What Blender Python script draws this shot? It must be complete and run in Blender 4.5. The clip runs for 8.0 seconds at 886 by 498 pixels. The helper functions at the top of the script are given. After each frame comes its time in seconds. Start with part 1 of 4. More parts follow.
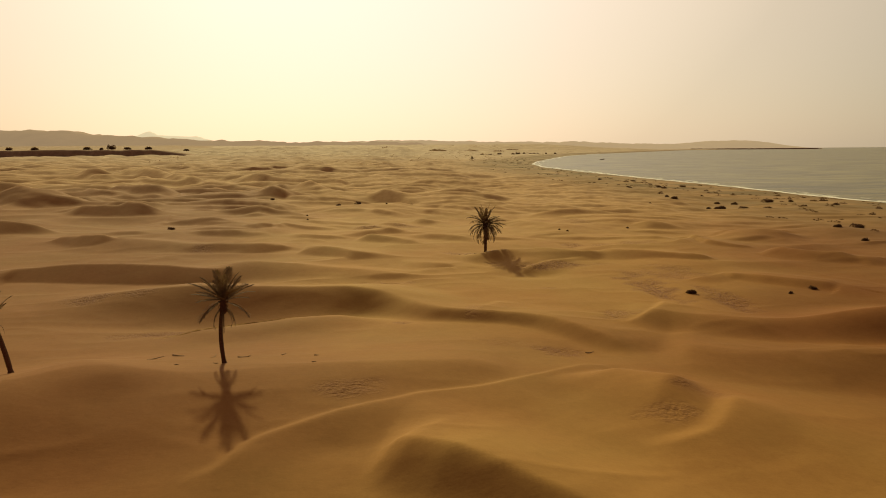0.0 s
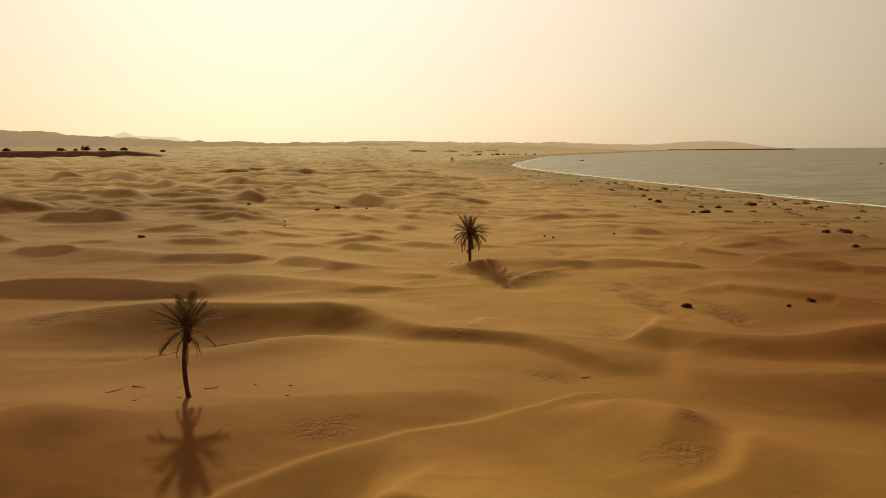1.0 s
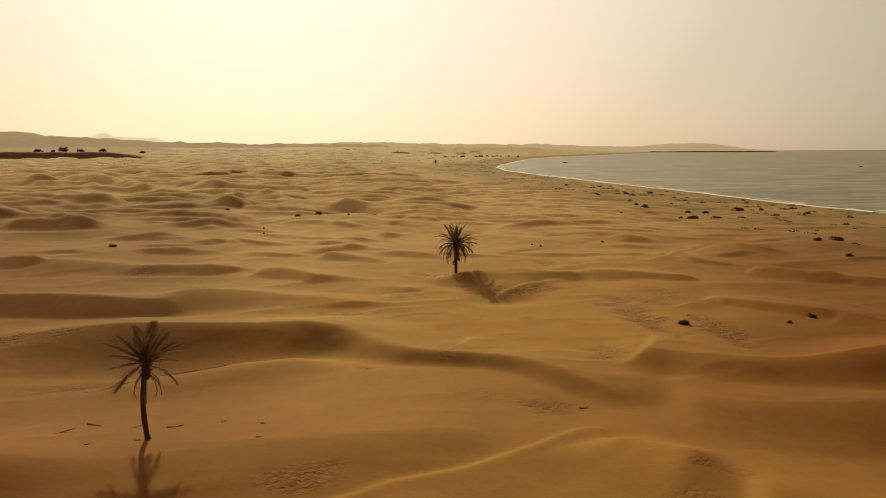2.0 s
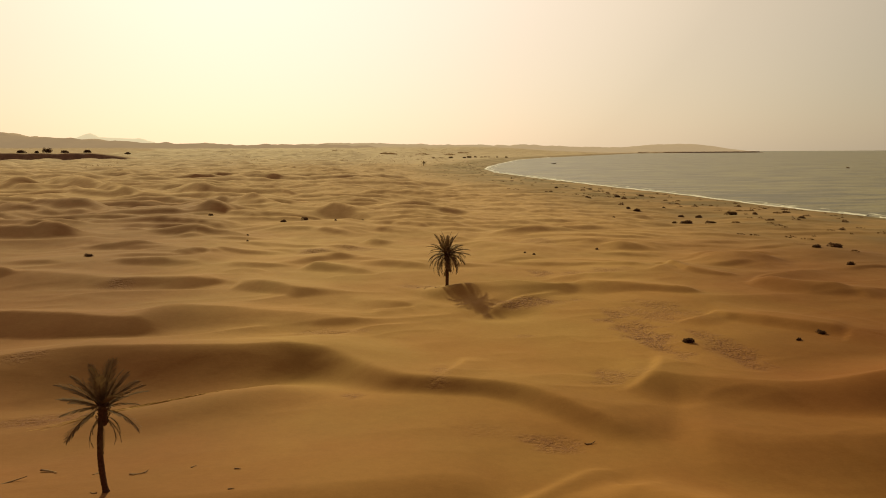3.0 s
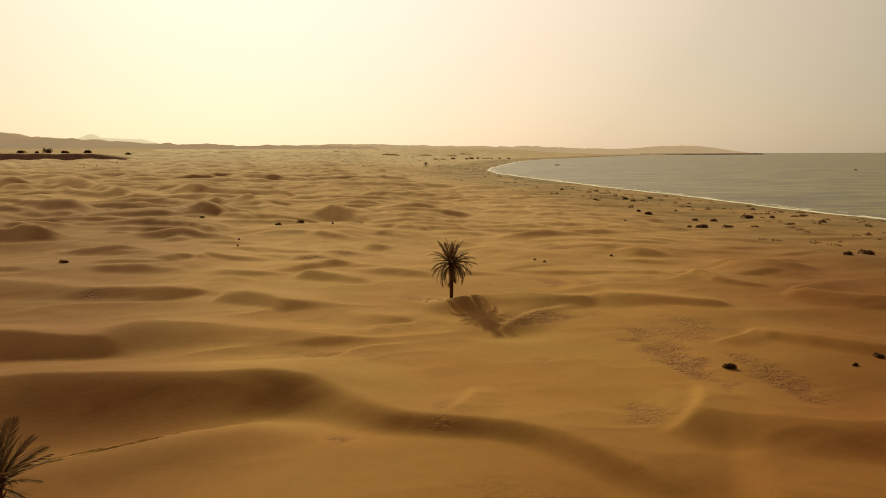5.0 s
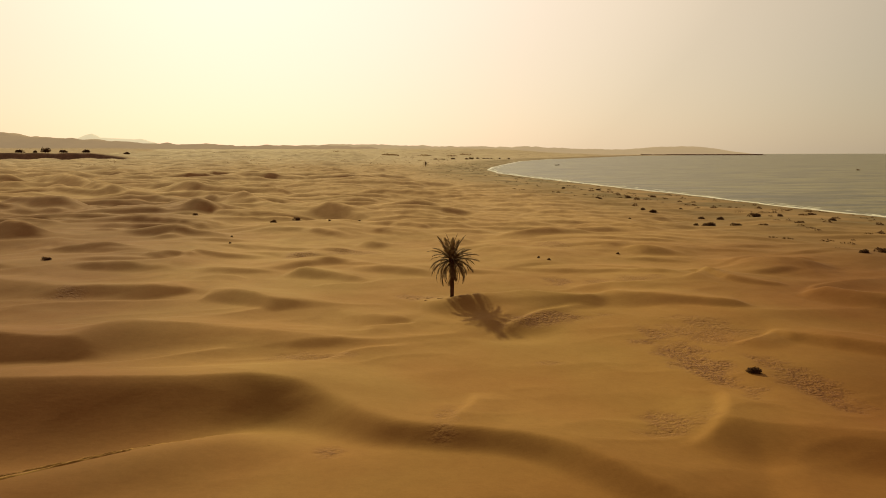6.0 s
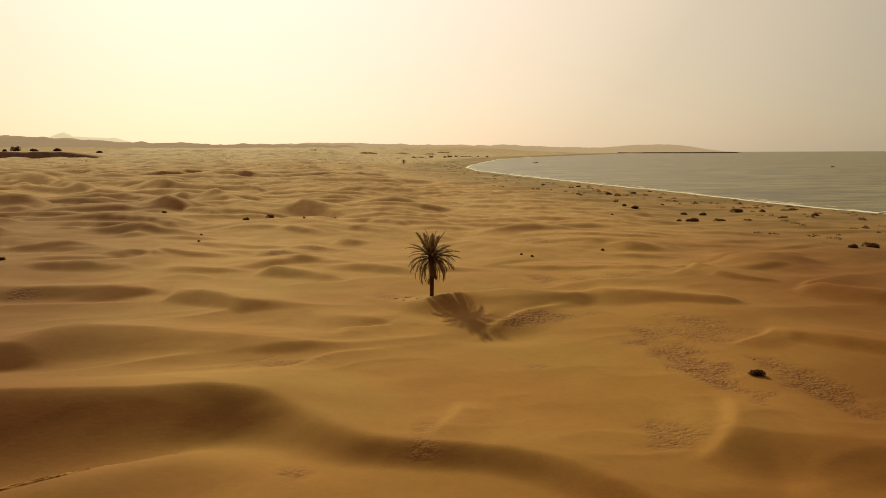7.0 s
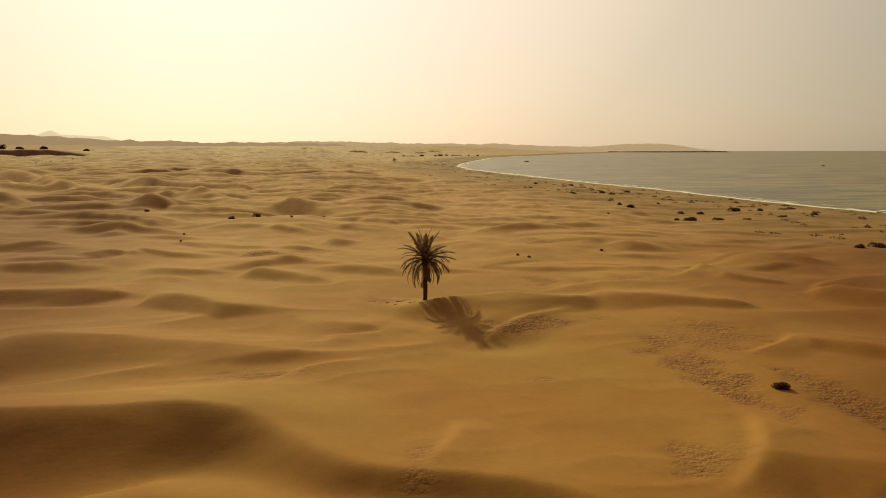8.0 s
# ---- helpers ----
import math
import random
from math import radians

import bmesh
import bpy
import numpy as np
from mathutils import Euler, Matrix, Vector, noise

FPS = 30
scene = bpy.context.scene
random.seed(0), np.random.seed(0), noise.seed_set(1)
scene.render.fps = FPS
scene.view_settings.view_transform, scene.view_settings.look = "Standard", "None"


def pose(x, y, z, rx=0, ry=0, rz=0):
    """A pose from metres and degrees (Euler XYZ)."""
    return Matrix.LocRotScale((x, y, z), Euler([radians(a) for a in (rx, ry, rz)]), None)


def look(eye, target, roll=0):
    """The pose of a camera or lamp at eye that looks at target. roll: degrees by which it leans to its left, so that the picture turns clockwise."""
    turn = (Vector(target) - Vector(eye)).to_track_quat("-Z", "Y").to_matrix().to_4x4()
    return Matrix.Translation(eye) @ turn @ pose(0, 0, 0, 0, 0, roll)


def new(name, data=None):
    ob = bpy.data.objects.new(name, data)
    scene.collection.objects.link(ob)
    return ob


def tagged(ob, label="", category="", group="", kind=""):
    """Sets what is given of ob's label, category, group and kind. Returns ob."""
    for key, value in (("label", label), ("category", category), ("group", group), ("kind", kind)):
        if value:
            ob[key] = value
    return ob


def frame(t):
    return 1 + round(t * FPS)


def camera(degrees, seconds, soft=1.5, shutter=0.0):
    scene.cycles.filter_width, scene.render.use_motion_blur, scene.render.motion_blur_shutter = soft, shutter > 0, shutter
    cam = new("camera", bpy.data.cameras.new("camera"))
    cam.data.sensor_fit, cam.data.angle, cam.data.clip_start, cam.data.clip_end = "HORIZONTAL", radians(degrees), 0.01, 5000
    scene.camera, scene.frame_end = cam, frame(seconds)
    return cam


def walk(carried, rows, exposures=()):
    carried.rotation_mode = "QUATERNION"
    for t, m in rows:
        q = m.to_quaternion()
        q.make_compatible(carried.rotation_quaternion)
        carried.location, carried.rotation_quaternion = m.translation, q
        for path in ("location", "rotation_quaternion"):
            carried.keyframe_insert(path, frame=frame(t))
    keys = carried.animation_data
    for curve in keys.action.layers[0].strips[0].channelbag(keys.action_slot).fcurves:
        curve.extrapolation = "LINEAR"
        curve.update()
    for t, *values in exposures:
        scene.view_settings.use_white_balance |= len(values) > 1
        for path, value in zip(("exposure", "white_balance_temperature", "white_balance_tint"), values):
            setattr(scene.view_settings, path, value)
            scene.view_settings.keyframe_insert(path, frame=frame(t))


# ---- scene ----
cam = camera(62.7, 8.0, 0.95)
PATH = [
    (0, (1.345, -0.531, 14.905), (1.432, 1.448, 14.629), -0.4),
    (0.5, (1.218, 1.575, 15.222), (1.337, 3.552, 14.947), -0.4),
    (1, (1.158, 3.67, 15.578), (1.3, 5.646, 15.303), -0.4),
    (1.5, (1.191, 5.706, 15.909), (1.355, 7.681, 15.636), -0.3),
    (3, (1.36, 11.91, 17.055), (1.58, 13.879, 16.785), -0.3),
    (3.5, (1.47, 14.08, 17.199), (1.69, 16.049, 16.93), -0.2),
    (4, (1.664, 16.165, 17.16), (1.883, 18.135, 16.893), -0.3),
    (4.5, (1.824, 18.289, 16.979), (2.042, 20.259, 16.712), -0.2),
    (4.7, (1.928, 19.187, 16.902), (2.144, 21.158, 16.635), -0.2),
    (6, (2.51, 24.964, 15.6), (2.726, 26.935, 15.335), -0.1),
    (6.5, (2.76, 27.108, 15.212), (2.992, 29.077, 14.944), -0.2),
    (7, (2.948, 29.28, 14.796), (3.222, 31.243, 14.527), -0.2),
    (7.5, (3.061, 31.521, 14.547), (3.361, 33.479, 14.274), -0.1),
    (8, (3.199, 33.69, 14.391), (3.499, 35.648, 14.119), -0.1),
]
walk(cam, [(t, look(eye, target, roll)) for t, eye, target, roll in PATH])

# ---- world, sun, exposure ----
SUN_AZ, SUN_EL = 14.0, 28.0          # degrees to the left of +y, and above the horizon
SUN_DIR = Vector((-math.sin(radians(SUN_AZ)) * math.cos(radians(SUN_EL)), math.cos(radians(SUN_AZ)) * math.cos(radians(SUN_EL)), math.sin(radians(SUN_EL))))

world = bpy.data.worlds.new("hazy_sky")
scene.world = world
world.use_nodes = True
wn, wl = world.node_tree.nodes, world.node_tree.links
wn.clear()
w_out = wn.new("ShaderNodeOutputWorld")
sky = wn.new("ShaderNodeTexSky")
sky.sky_type = "NISHITA"
sky.sun_disc = False
sky.sun_elevation = radians(SUN_EL)
sky.sun_rotation = radians(-SUN_AZ)
sky.air_density, sky.dust_density, sky.ozone_density = 1.0, 1.0, 1.0
bg_sky = wn.new("ShaderNodeBackground")
bg_sky.inputs["Strength"].default_value = 0.05
dust = wn.new("ShaderNodeMix")
dust.data_type, dust.blend_type = "RGBA", "MULTIPLY"
dust.inputs[0].default_value = 1.0
dust.inputs[7].default_value = (0.345, 0.29, 0.225, 1)
wl.new(sky.outputs["Color"], dust.inputs[6])
wl.new(dust.outputs[2], bg_sky.inputs["Color"])
# dust haze: brightest 9 degrees right of the sun to suit the view, falling off with the angle from there; reddened
# behind the camera to tint the shade
w_co = wn.new("ShaderNodeTexCoord")
w_dot = wn.new("ShaderNodeVectorMath")
w_dot.operation = "DOT_PRODUCT"
w_dot.inputs[1].default_value = Matrix.Rotation(radians(-9), 3, "Z") @ SUN_DIR
wl.new(w_co.outputs["Generated"], w_dot.inputs[0])
w_map = wn.new("ShaderNodeMapRange")
w_map.inputs["From Min"].default_value, w_map.inputs["From Max"].default_value = -1.0, 1.0
wl.new(w_dot.outputs["Value"], w_map.inputs["Value"])
w_ramp = wn.new("ShaderNodeValToRGB")
w_ramp.color_ramp.interpolation = "B_SPLINE"
stops = [(0.0, (0.128, 0.045, 0.044)), (0.6, (0.142, 0.07, 0.058)), (0.78, (0.30, 0.247, 0.17)), (0.85, (0.43, 0.35, 0.243)), (0.91, (0.65, 0.515, 0.36)), (0.935, (0.77, 0.615, 0.44)), (0.965, (0.92, 0.74, 0.56)), (1.0, (1.0, 0.895, 0.765))]
while len(w_ramp.color_ramp.elements) < len(stops):
    w_ramp.color_ramp.elements.new(0.5)
for el, (p, c) in zip(w_ramp.color_ramp.elements, stops):
    el.position, el.color = p, (*c, 1)
wl.new(w_map.outputs["Result"], w_ramp.inputs["Fac"])
bg_haze = wn.new("ShaderNodeBackground")
bg_haze.inputs["Strength"].default_value = 1.0
wl.new(w_ramp.outputs["Color"], bg_haze.inputs["Color"])
w_add = wn.new("ShaderNodeAddShader")
wl.new(bg_sky.outputs[0], w_add.inputs[0])
wl.new(bg_haze.outputs[0], w_add.inputs[1])
wl.new(w_add.outputs[0], w_out.inputs["Surface"])

sun = new("sun", bpy.data.lights.new("sun", "SUN"))
sun.data.energy, sun.data.angle, sun.data.color = 3.55, radians(1.6), (1.0, 0.878, 0.42)
sun.matrix_world = look(SUN_DIR * 200, (0, 0, 0))

# ---- materials ----


def material(name, rough=0.8, spec=0.3):
    m = bpy.data.materials.new(name)
    m.use_nodes = True
    b = m.node_tree.nodes["Principled BSDF"]
    b.inputs["Roughness"].default_value = rough
    b.inputs["Specular IOR Level"].default_value = spec
    return m, m.node_tree.nodes, m.node_tree.links, b


def noise_tex(nodes, links, vec, scale, detail=4, rough=0.55):
    n = nodes.new("ShaderNodeTexNoise")
    n.inputs["Scale"].default_value, n.inputs["Detail"].default_value, n.inputs["Roughness"].default_value = scale, detail, rough
    links.new(vec, n.inputs["Vector"])
    return n.outputs["Fac"]


def ramp(nodes, links, fac, stops):
    r = nodes.new("ShaderNodeValToRGB")
    while len(r.color_ramp.elements) < len(stops):
        r.color_ramp.elements.new(0.5)
    for el, (p, c) in zip(r.color_ramp.elements, stops):
        el.position, el.color = p, (*c, 1)
    links.new(fac, r.inputs["Fac"])
    return r.outputs["Color"]


def mix(nodes, links, fac, a, b, kind="MIX"):
    n = nodes.new("ShaderNodeMix")
    n.data_type, n.blend_type = "RGBA", kind
    for key, v in ((0, fac), (6, a), (7, b)):
        if isinstance(v, bpy.types.NodeSocket):
            links.new(v, n.inputs[key])
        elif key == 0:
            n.inputs[key].default_value = v
        else:
            n.inputs[key].default_value = (*v, 1)
    return n.outputs[2]


def math_node(nodes, links, op, a, b):
    n = nodes.new("ShaderNodeMath")
    n.operation = op
    for key, v in ((0, a), (1, b)):
        if isinstance(v, bpy.types.NodeSocket):
            links.new(v, n.inputs[key])
        else:
            n.inputs[key].default_value = v
    return n.outputs[0]


def bump(nodes, links, height, strength, distance, normal=None):
    b = nodes.new("ShaderNodeBump")
    b.inputs["Distance"].default_value = distance
    if isinstance(strength, bpy.types.NodeSocket):
        links.new(strength, b.inputs["Strength"])
    else:
        b.inputs["Strength"].default_value = strength
    links.new(height, b.inputs["Height"])
    if normal is not None:
        links.new(normal, b.inputs["Normal"])
    return b.outputs["Normal"]


def sand_material():
    m, n, l, b = material("sand", 0.9, 0.1)
    co = n.new("ShaderNodeTexCoord").outputs["Object"]
    at = n.new("ShaderNodeAttribute")
    at.attribute_name = "trodden"
    wet = n.new("ShaderNodeAttribute")
    wet.attribute_name = "damp"
    big = noise_tex(n, l, co, 0.035, 3)
    mid = noise_tex(n, l, co, 0.35, 5)
    fine = noise_tex(n, l, co, 9.0, 4, 0.7)
    c = ramp(n, l, big, [(0.3, (0.312, 0.155, 0.037)), (0.7, (0.358, 0.19, 0.051))])
    c = mix(n, l, 0.35, c, ramp(n, l, mid, [(0.3, (0.23, 0.103, 0.015)), (0.7, (0.41, 0.22, 0.052))]))
    grit = noise_tex(n, l, co, 1.6, 6, 0.8)
    c = mix(n, l, 0.22, c, ramp(n, l, grit, [(0.35, (0.17, 0.08, 0.02)), (0.65, (0.50, 0.27, 0.08))]))
    c = mix(n, l, 0.12, c, ramp(n, l, fine, [(0.35, (0.18, 0.10, 0.03)), (0.65, (0.47, 0.265, 0.075))]))
    warm = noise_tex(n, l, co, 0.075, 3, 0.5)
    c = mix(n, l, 0.5, c, ramp(n, l, warm, [(0.35, (0.325, 0.19, 0.046)), (0.65, (0.335, 0.156, 0.037))]))
    lumps = noise_tex(n, l, co, 2.8, 3, 0.6)
    speck = n.new("ShaderNodeMapRange")
    speck.inputs["From Min"].default_value, speck.inputs["From Max"].default_value = 0.46, 0.54
    l.new(lumps, speck.inputs["Value"])
    speck.inputs["To Min"].default_value, speck.inputs["To Max"].default_value = 0.45, 1.0
    dirt = math_node(n, l, "MULTIPLY", at.outputs["Fac"], speck.outputs["Result"])
    # haze of distance painted as paler sand, together with the paler shore sand
    haze_shore = n.new("ShaderNodeAttribute")
    haze_shore.attribute_name = "haze_shore"
    c = mix(n, l, haze_shore.outputs["Fac"], c, ramp(n, l, mid, [(0.3, (0.335, 0.197, 0.078)), (0.7, (0.52, 0.325, 0.144))]))
    # far plain: aerial haze painted in as greyer sand
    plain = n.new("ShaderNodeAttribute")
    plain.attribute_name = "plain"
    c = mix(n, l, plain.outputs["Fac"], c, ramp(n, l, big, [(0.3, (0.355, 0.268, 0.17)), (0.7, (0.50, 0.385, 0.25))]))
    c = mix(n, l, dirt, c, (0.235, 0.11, 0.043))
    c = mix(n, l, wet.outputs["Fac"], c, (0.19, 0.128, 0.054))
    # edge darkening of the view multiplied into the sand colour
    vignette = n.new("ShaderNodeAttribute")
    vignette.attribute_name = "vignette"
    c = mix(n, l, vignette.outputs["Fac"], c, (0.63, 0.49, 0.42), "MULTIPLY")
    l.new(c, b.inputs["Base Color"])
    # wind ripples
    mp = n.new("ShaderNodeMapping")
    mp.inputs["Scale"].default_value = (0.35, 1.0, 1.0)
    l.new(co, mp.inputs["Vector"])
    rip = noise_tex(n, l, mp.outputs["Vector"], 5.0, 3, 0.6)
    nrm = bump(n, l, rip, 0.2, 0.03)
    nrm = bump(n, l, lumps, at.outputs["Fac"], 0.26, nrm)
    nrm = bump(n, l, mid, 0.22, 0.22, nrm)
    l.new(nrm, b.inputs["Normal"])
    return m


def sea_material():
    m, n, l, b = material("sea_water", 0.36, 0.2)
    co = n.new("ShaderNodeTexCoord").outputs["Object"]
    mp = n.new("ShaderNodeMapping")
    mp.inputs["Scale"].default_value = (1.0, 0.5, 1.0)
    mp.inputs["Rotation"].default_value = (0, 0, 0.5)
    l.new(co, mp.inputs["Vector"])
    swell = noise_tex(n, l, mp.outputs["Vector"], 0.09, 3)
    chop = noise_tex(n, l, mp.outputs["Vector"], 0.7, 5, 0.6)
    patch = noise_tex(n, l, co, 0.006, 4, 0.6)
    # light and dark of small waves painted into the water colour as streaks
    st = n.new("ShaderNodeMapping")
    st.inputs["Scale"].default_value = (0.3, 1.0, 1.0)
    st.inputs["Rotation"].default_value = (0, 0, -0.12)
    l.new(co, st.inputs["Vector"])
    streak = noise_tex(n, l, st.outputs["Vector"], 0.02, 5, 0.7)
    c = ramp(n, l, patch, [(0.35, (0.12, 0.098, 0.022)), (0.65, (0.20, 0.165, 0.04))])
    c = mix(n, l, 0.75, c, ramp(n, l, streak, [(0.35, (0.10, 0.082, 0.022)), (0.6, (0.18, 0.148, 0.042)), (0.75, (0.34, 0.285, 0.11))]))
    wave = noise_tex(n, l, st.outputs["Vector"], 0.11, 4, 0.6)
    c = mix(n, l, 0.4, c, ramp(n, l, wave, [(0.42, (0.03, 0.025, 0.007)), (0.58, (0.31, 0.255, 0.08))]))
    l.new(c, b.inputs["Base Color"])
    nrm = bump(n, l, swell, 1.0, 1.5)
    nrm = bump(n, l, chop, 1.0, 0.5, nrm)
    l.new(nrm, b.inputs["Normal"])
    return m


def plain_material(name, lo, hi, scale, rough=0.85, spec=0.2, relief=0.0, glow=None, thin=0.0):
    m, n, l, b = material(name, rough, spec)
    co = n.new("ShaderNodeTexCoord").outputs["Object"]
    f = noise_tex(n, l, co, scale, 6, 0.65)
    info = n.new("ShaderNodeObjectInfo").outputs["Random"]
    c = ramp(n, l, f, [(0.3, lo), (0.7, hi)])
    c = mix(n, l, 0.35, c, ramp(n, l, info, [(0.0, lo), (1.0, hi)]))
    l.new(c, b.inputs["Base Color"])
    if relief:
        l.new(bump(n, l, f, 0.7, relief), b.inputs["Normal"])
    if thin:
        tr, mx, out = n.new("ShaderNodeBsdfTranslucent"), n.new("ShaderNodeMixShader"), n["Material Output"]
        l.new(c, tr.inputs["Color"])
        mx.inputs[0].default_value = thin
        l.new(b.outputs[0], mx.inputs[1])
        l.new(tr.outputs[0], mx.inputs[2])
        l.new(mx.outputs[0], out.inputs["Surface"])
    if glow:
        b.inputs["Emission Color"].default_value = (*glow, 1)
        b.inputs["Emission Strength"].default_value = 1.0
    return m


SAND = sand_material()
SEA = sea_material()
FOAM = plain_material("sea_foam", (0.62, 0.58, 0.48), (0.85, 0.82, 0.74), 1.5, 0.7)
BARK = plain_material("palm_bark", (0.06, 0.03, 0.016), (0.17, 0.088, 0.045), 9.0, 0.9, 0.1, 0.05)
FROND = plain_material("palm_frond", (0.105, 0.066, 0.03), (0.235, 0.15, 0.072), 3.0, 0.8, 0.12, thin=0.25)
DRY = plain_material("dry_frond", (0.09, 0.055, 0.026), (0.20, 0.125, 0.06), 3.0, 0.9, 0.1, thin=0.35)
STRAW = plain_material("bleached_stem", (0.14, 0.075, 0.033), (0.32, 0.19, 0.09), 3.0, 0.9, 0.1)
SHRUB = plain_material("shrub_leaf", (0.08, 0.042, 0.022), (0.20, 0.11, 0.058), 4.0, 0.9, 0.1, thin=0.4)
TWIG = plain_material("dead_wood", (0.05, 0.03, 0.016), (0.16, 0.10, 0.055), 6.0, 0.9, 0.1)
ROCK = plain_material("dark_terrace", (0.13, 0.08, 0.048), (0.30, 0.19, 0.11), 0.12, 0.95, 0.1, 0.4)
PLAIN = plain_material("stony_plain", (0.16, 0.10, 0.055), (0.40, 0.26, 0.14), 0.05, 0.95, 0.1, 0.3)
# HILL_A, HILL_B, HILL_C: haze before the far hills painted as an even glow
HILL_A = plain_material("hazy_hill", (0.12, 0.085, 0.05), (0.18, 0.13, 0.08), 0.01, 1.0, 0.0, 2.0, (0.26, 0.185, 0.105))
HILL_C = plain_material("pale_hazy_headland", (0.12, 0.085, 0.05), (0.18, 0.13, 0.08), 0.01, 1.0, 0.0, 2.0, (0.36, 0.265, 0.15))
# far scrub and trees, with the haze over them put into a paler colour
HAZY = plain_material("hazed_scrub", (0.20, 0.125, 0.065), (0.38, 0.25, 0.14), 0.2, 0.95, 0.05, thin=0.4)
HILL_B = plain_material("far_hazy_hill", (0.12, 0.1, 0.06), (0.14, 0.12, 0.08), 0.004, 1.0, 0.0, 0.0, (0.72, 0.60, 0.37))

# ---- building helpers ----


def part(name, me, parent, m=None, label=""):
    ob = new(name, me)
    ob.parent = parent
    if m is not None:
        ob.matrix_local = m
    return tagged(ob, label) if label else ob


def mesh(name, verts, faces, mat, smooth=False):
    me = bpy.data.meshes.new(name)
    me.from_pydata(verts, [], faces)
    me.materials.append(mat)
    if smooth:
        me.polygons.foreach_set("use_smooth", [True] * len(me.polygons))
    me.update()
    return me


# ---- the dunes ----
SEA_Z = -2.5


def axis(lo, a, b, hi, step, grow):
    """Even steps between a and b, wider and wider beyond."""
    mid = list(np.arange(a, b, step))
    up, v, s = [], mid[-1], step
    while v < hi:
        s = step + grow * (v - mid[-1])
        v += s
        up.append(v)
    down, v = [], a
    while v > lo:
        s = step + grow * (a - v)
        v -= s
        down.append(v)
    return np.array(down[::-1] + mid + up)


AX = axis(-2600.0, -34.0, 44.0, 3400.0, 0.27, 0.0135)
AY = axis(-700.0, 22.0, 76.0, 4850.0, 0.25, 0.0066)
GX, GY = np.meshgrid(AX, AY)
DUNE, FIELD = np.zeros_like(GX), np.zeros_like(GX)
rng = np.random.default_rng(7)


def shore_x(y):
    ys = [-800, 190, 245, 330, 430, 555, 640, 745, 830, 1000, 1365, 1700, 3050, 3700, 3760, 4900]
    xs = [175, 147, 141, 136, 127, 119.5, 117, 127, 143, 188, 292, 430, 1170, 2050, 1950, 800]
    return np.interp(y, ys, xs)


def lattice(x, y, scale, seed):
    """Smooth value noise, -1 to 1."""
    r = np.random.default_rng(seed).uniform(-1, 1, (97, 97))
    u, v = x / scale + 31.3, y / scale + 17.7
    i, j = np.floor(u).astype(int), np.floor(v).astype(int)
    fu, fv = u - i, v - j
    fu, fv = fu * fu * (3 - 2 * fu), fv * fv * (3 - 2 * fv)
    i0, i1, j0, j1 = i % 97, (i + 1) % 97, j % 97, (j + 1) % 97
    return (r[i0, j0] * (1 - fu) + r[i1, j0] * fu) * (1 - fv) + (r[i0, j1] * (1 - fu) + r[i1, j1] * fu) * fv


def crest_curve(pts, n=10):
    p = [np.array(q, float) for q in pts]
    p = [2 * p[0] - p[1]] + p + [2 * p[-1] - p[-2]]
    out = []
    for a, b, c, d in zip(p, p[1:], p[2:], p[3:]):
        for k in range(n):
            t = k / n
            out.append(0.5 * (2 * b + (c - a) * t + (2 * a - 5 * b + 4 * c - d) * t * t + (3 * b - a - 3 * c + d) * t ** 3))
    out.append(p[-2])
    return np.array(out)


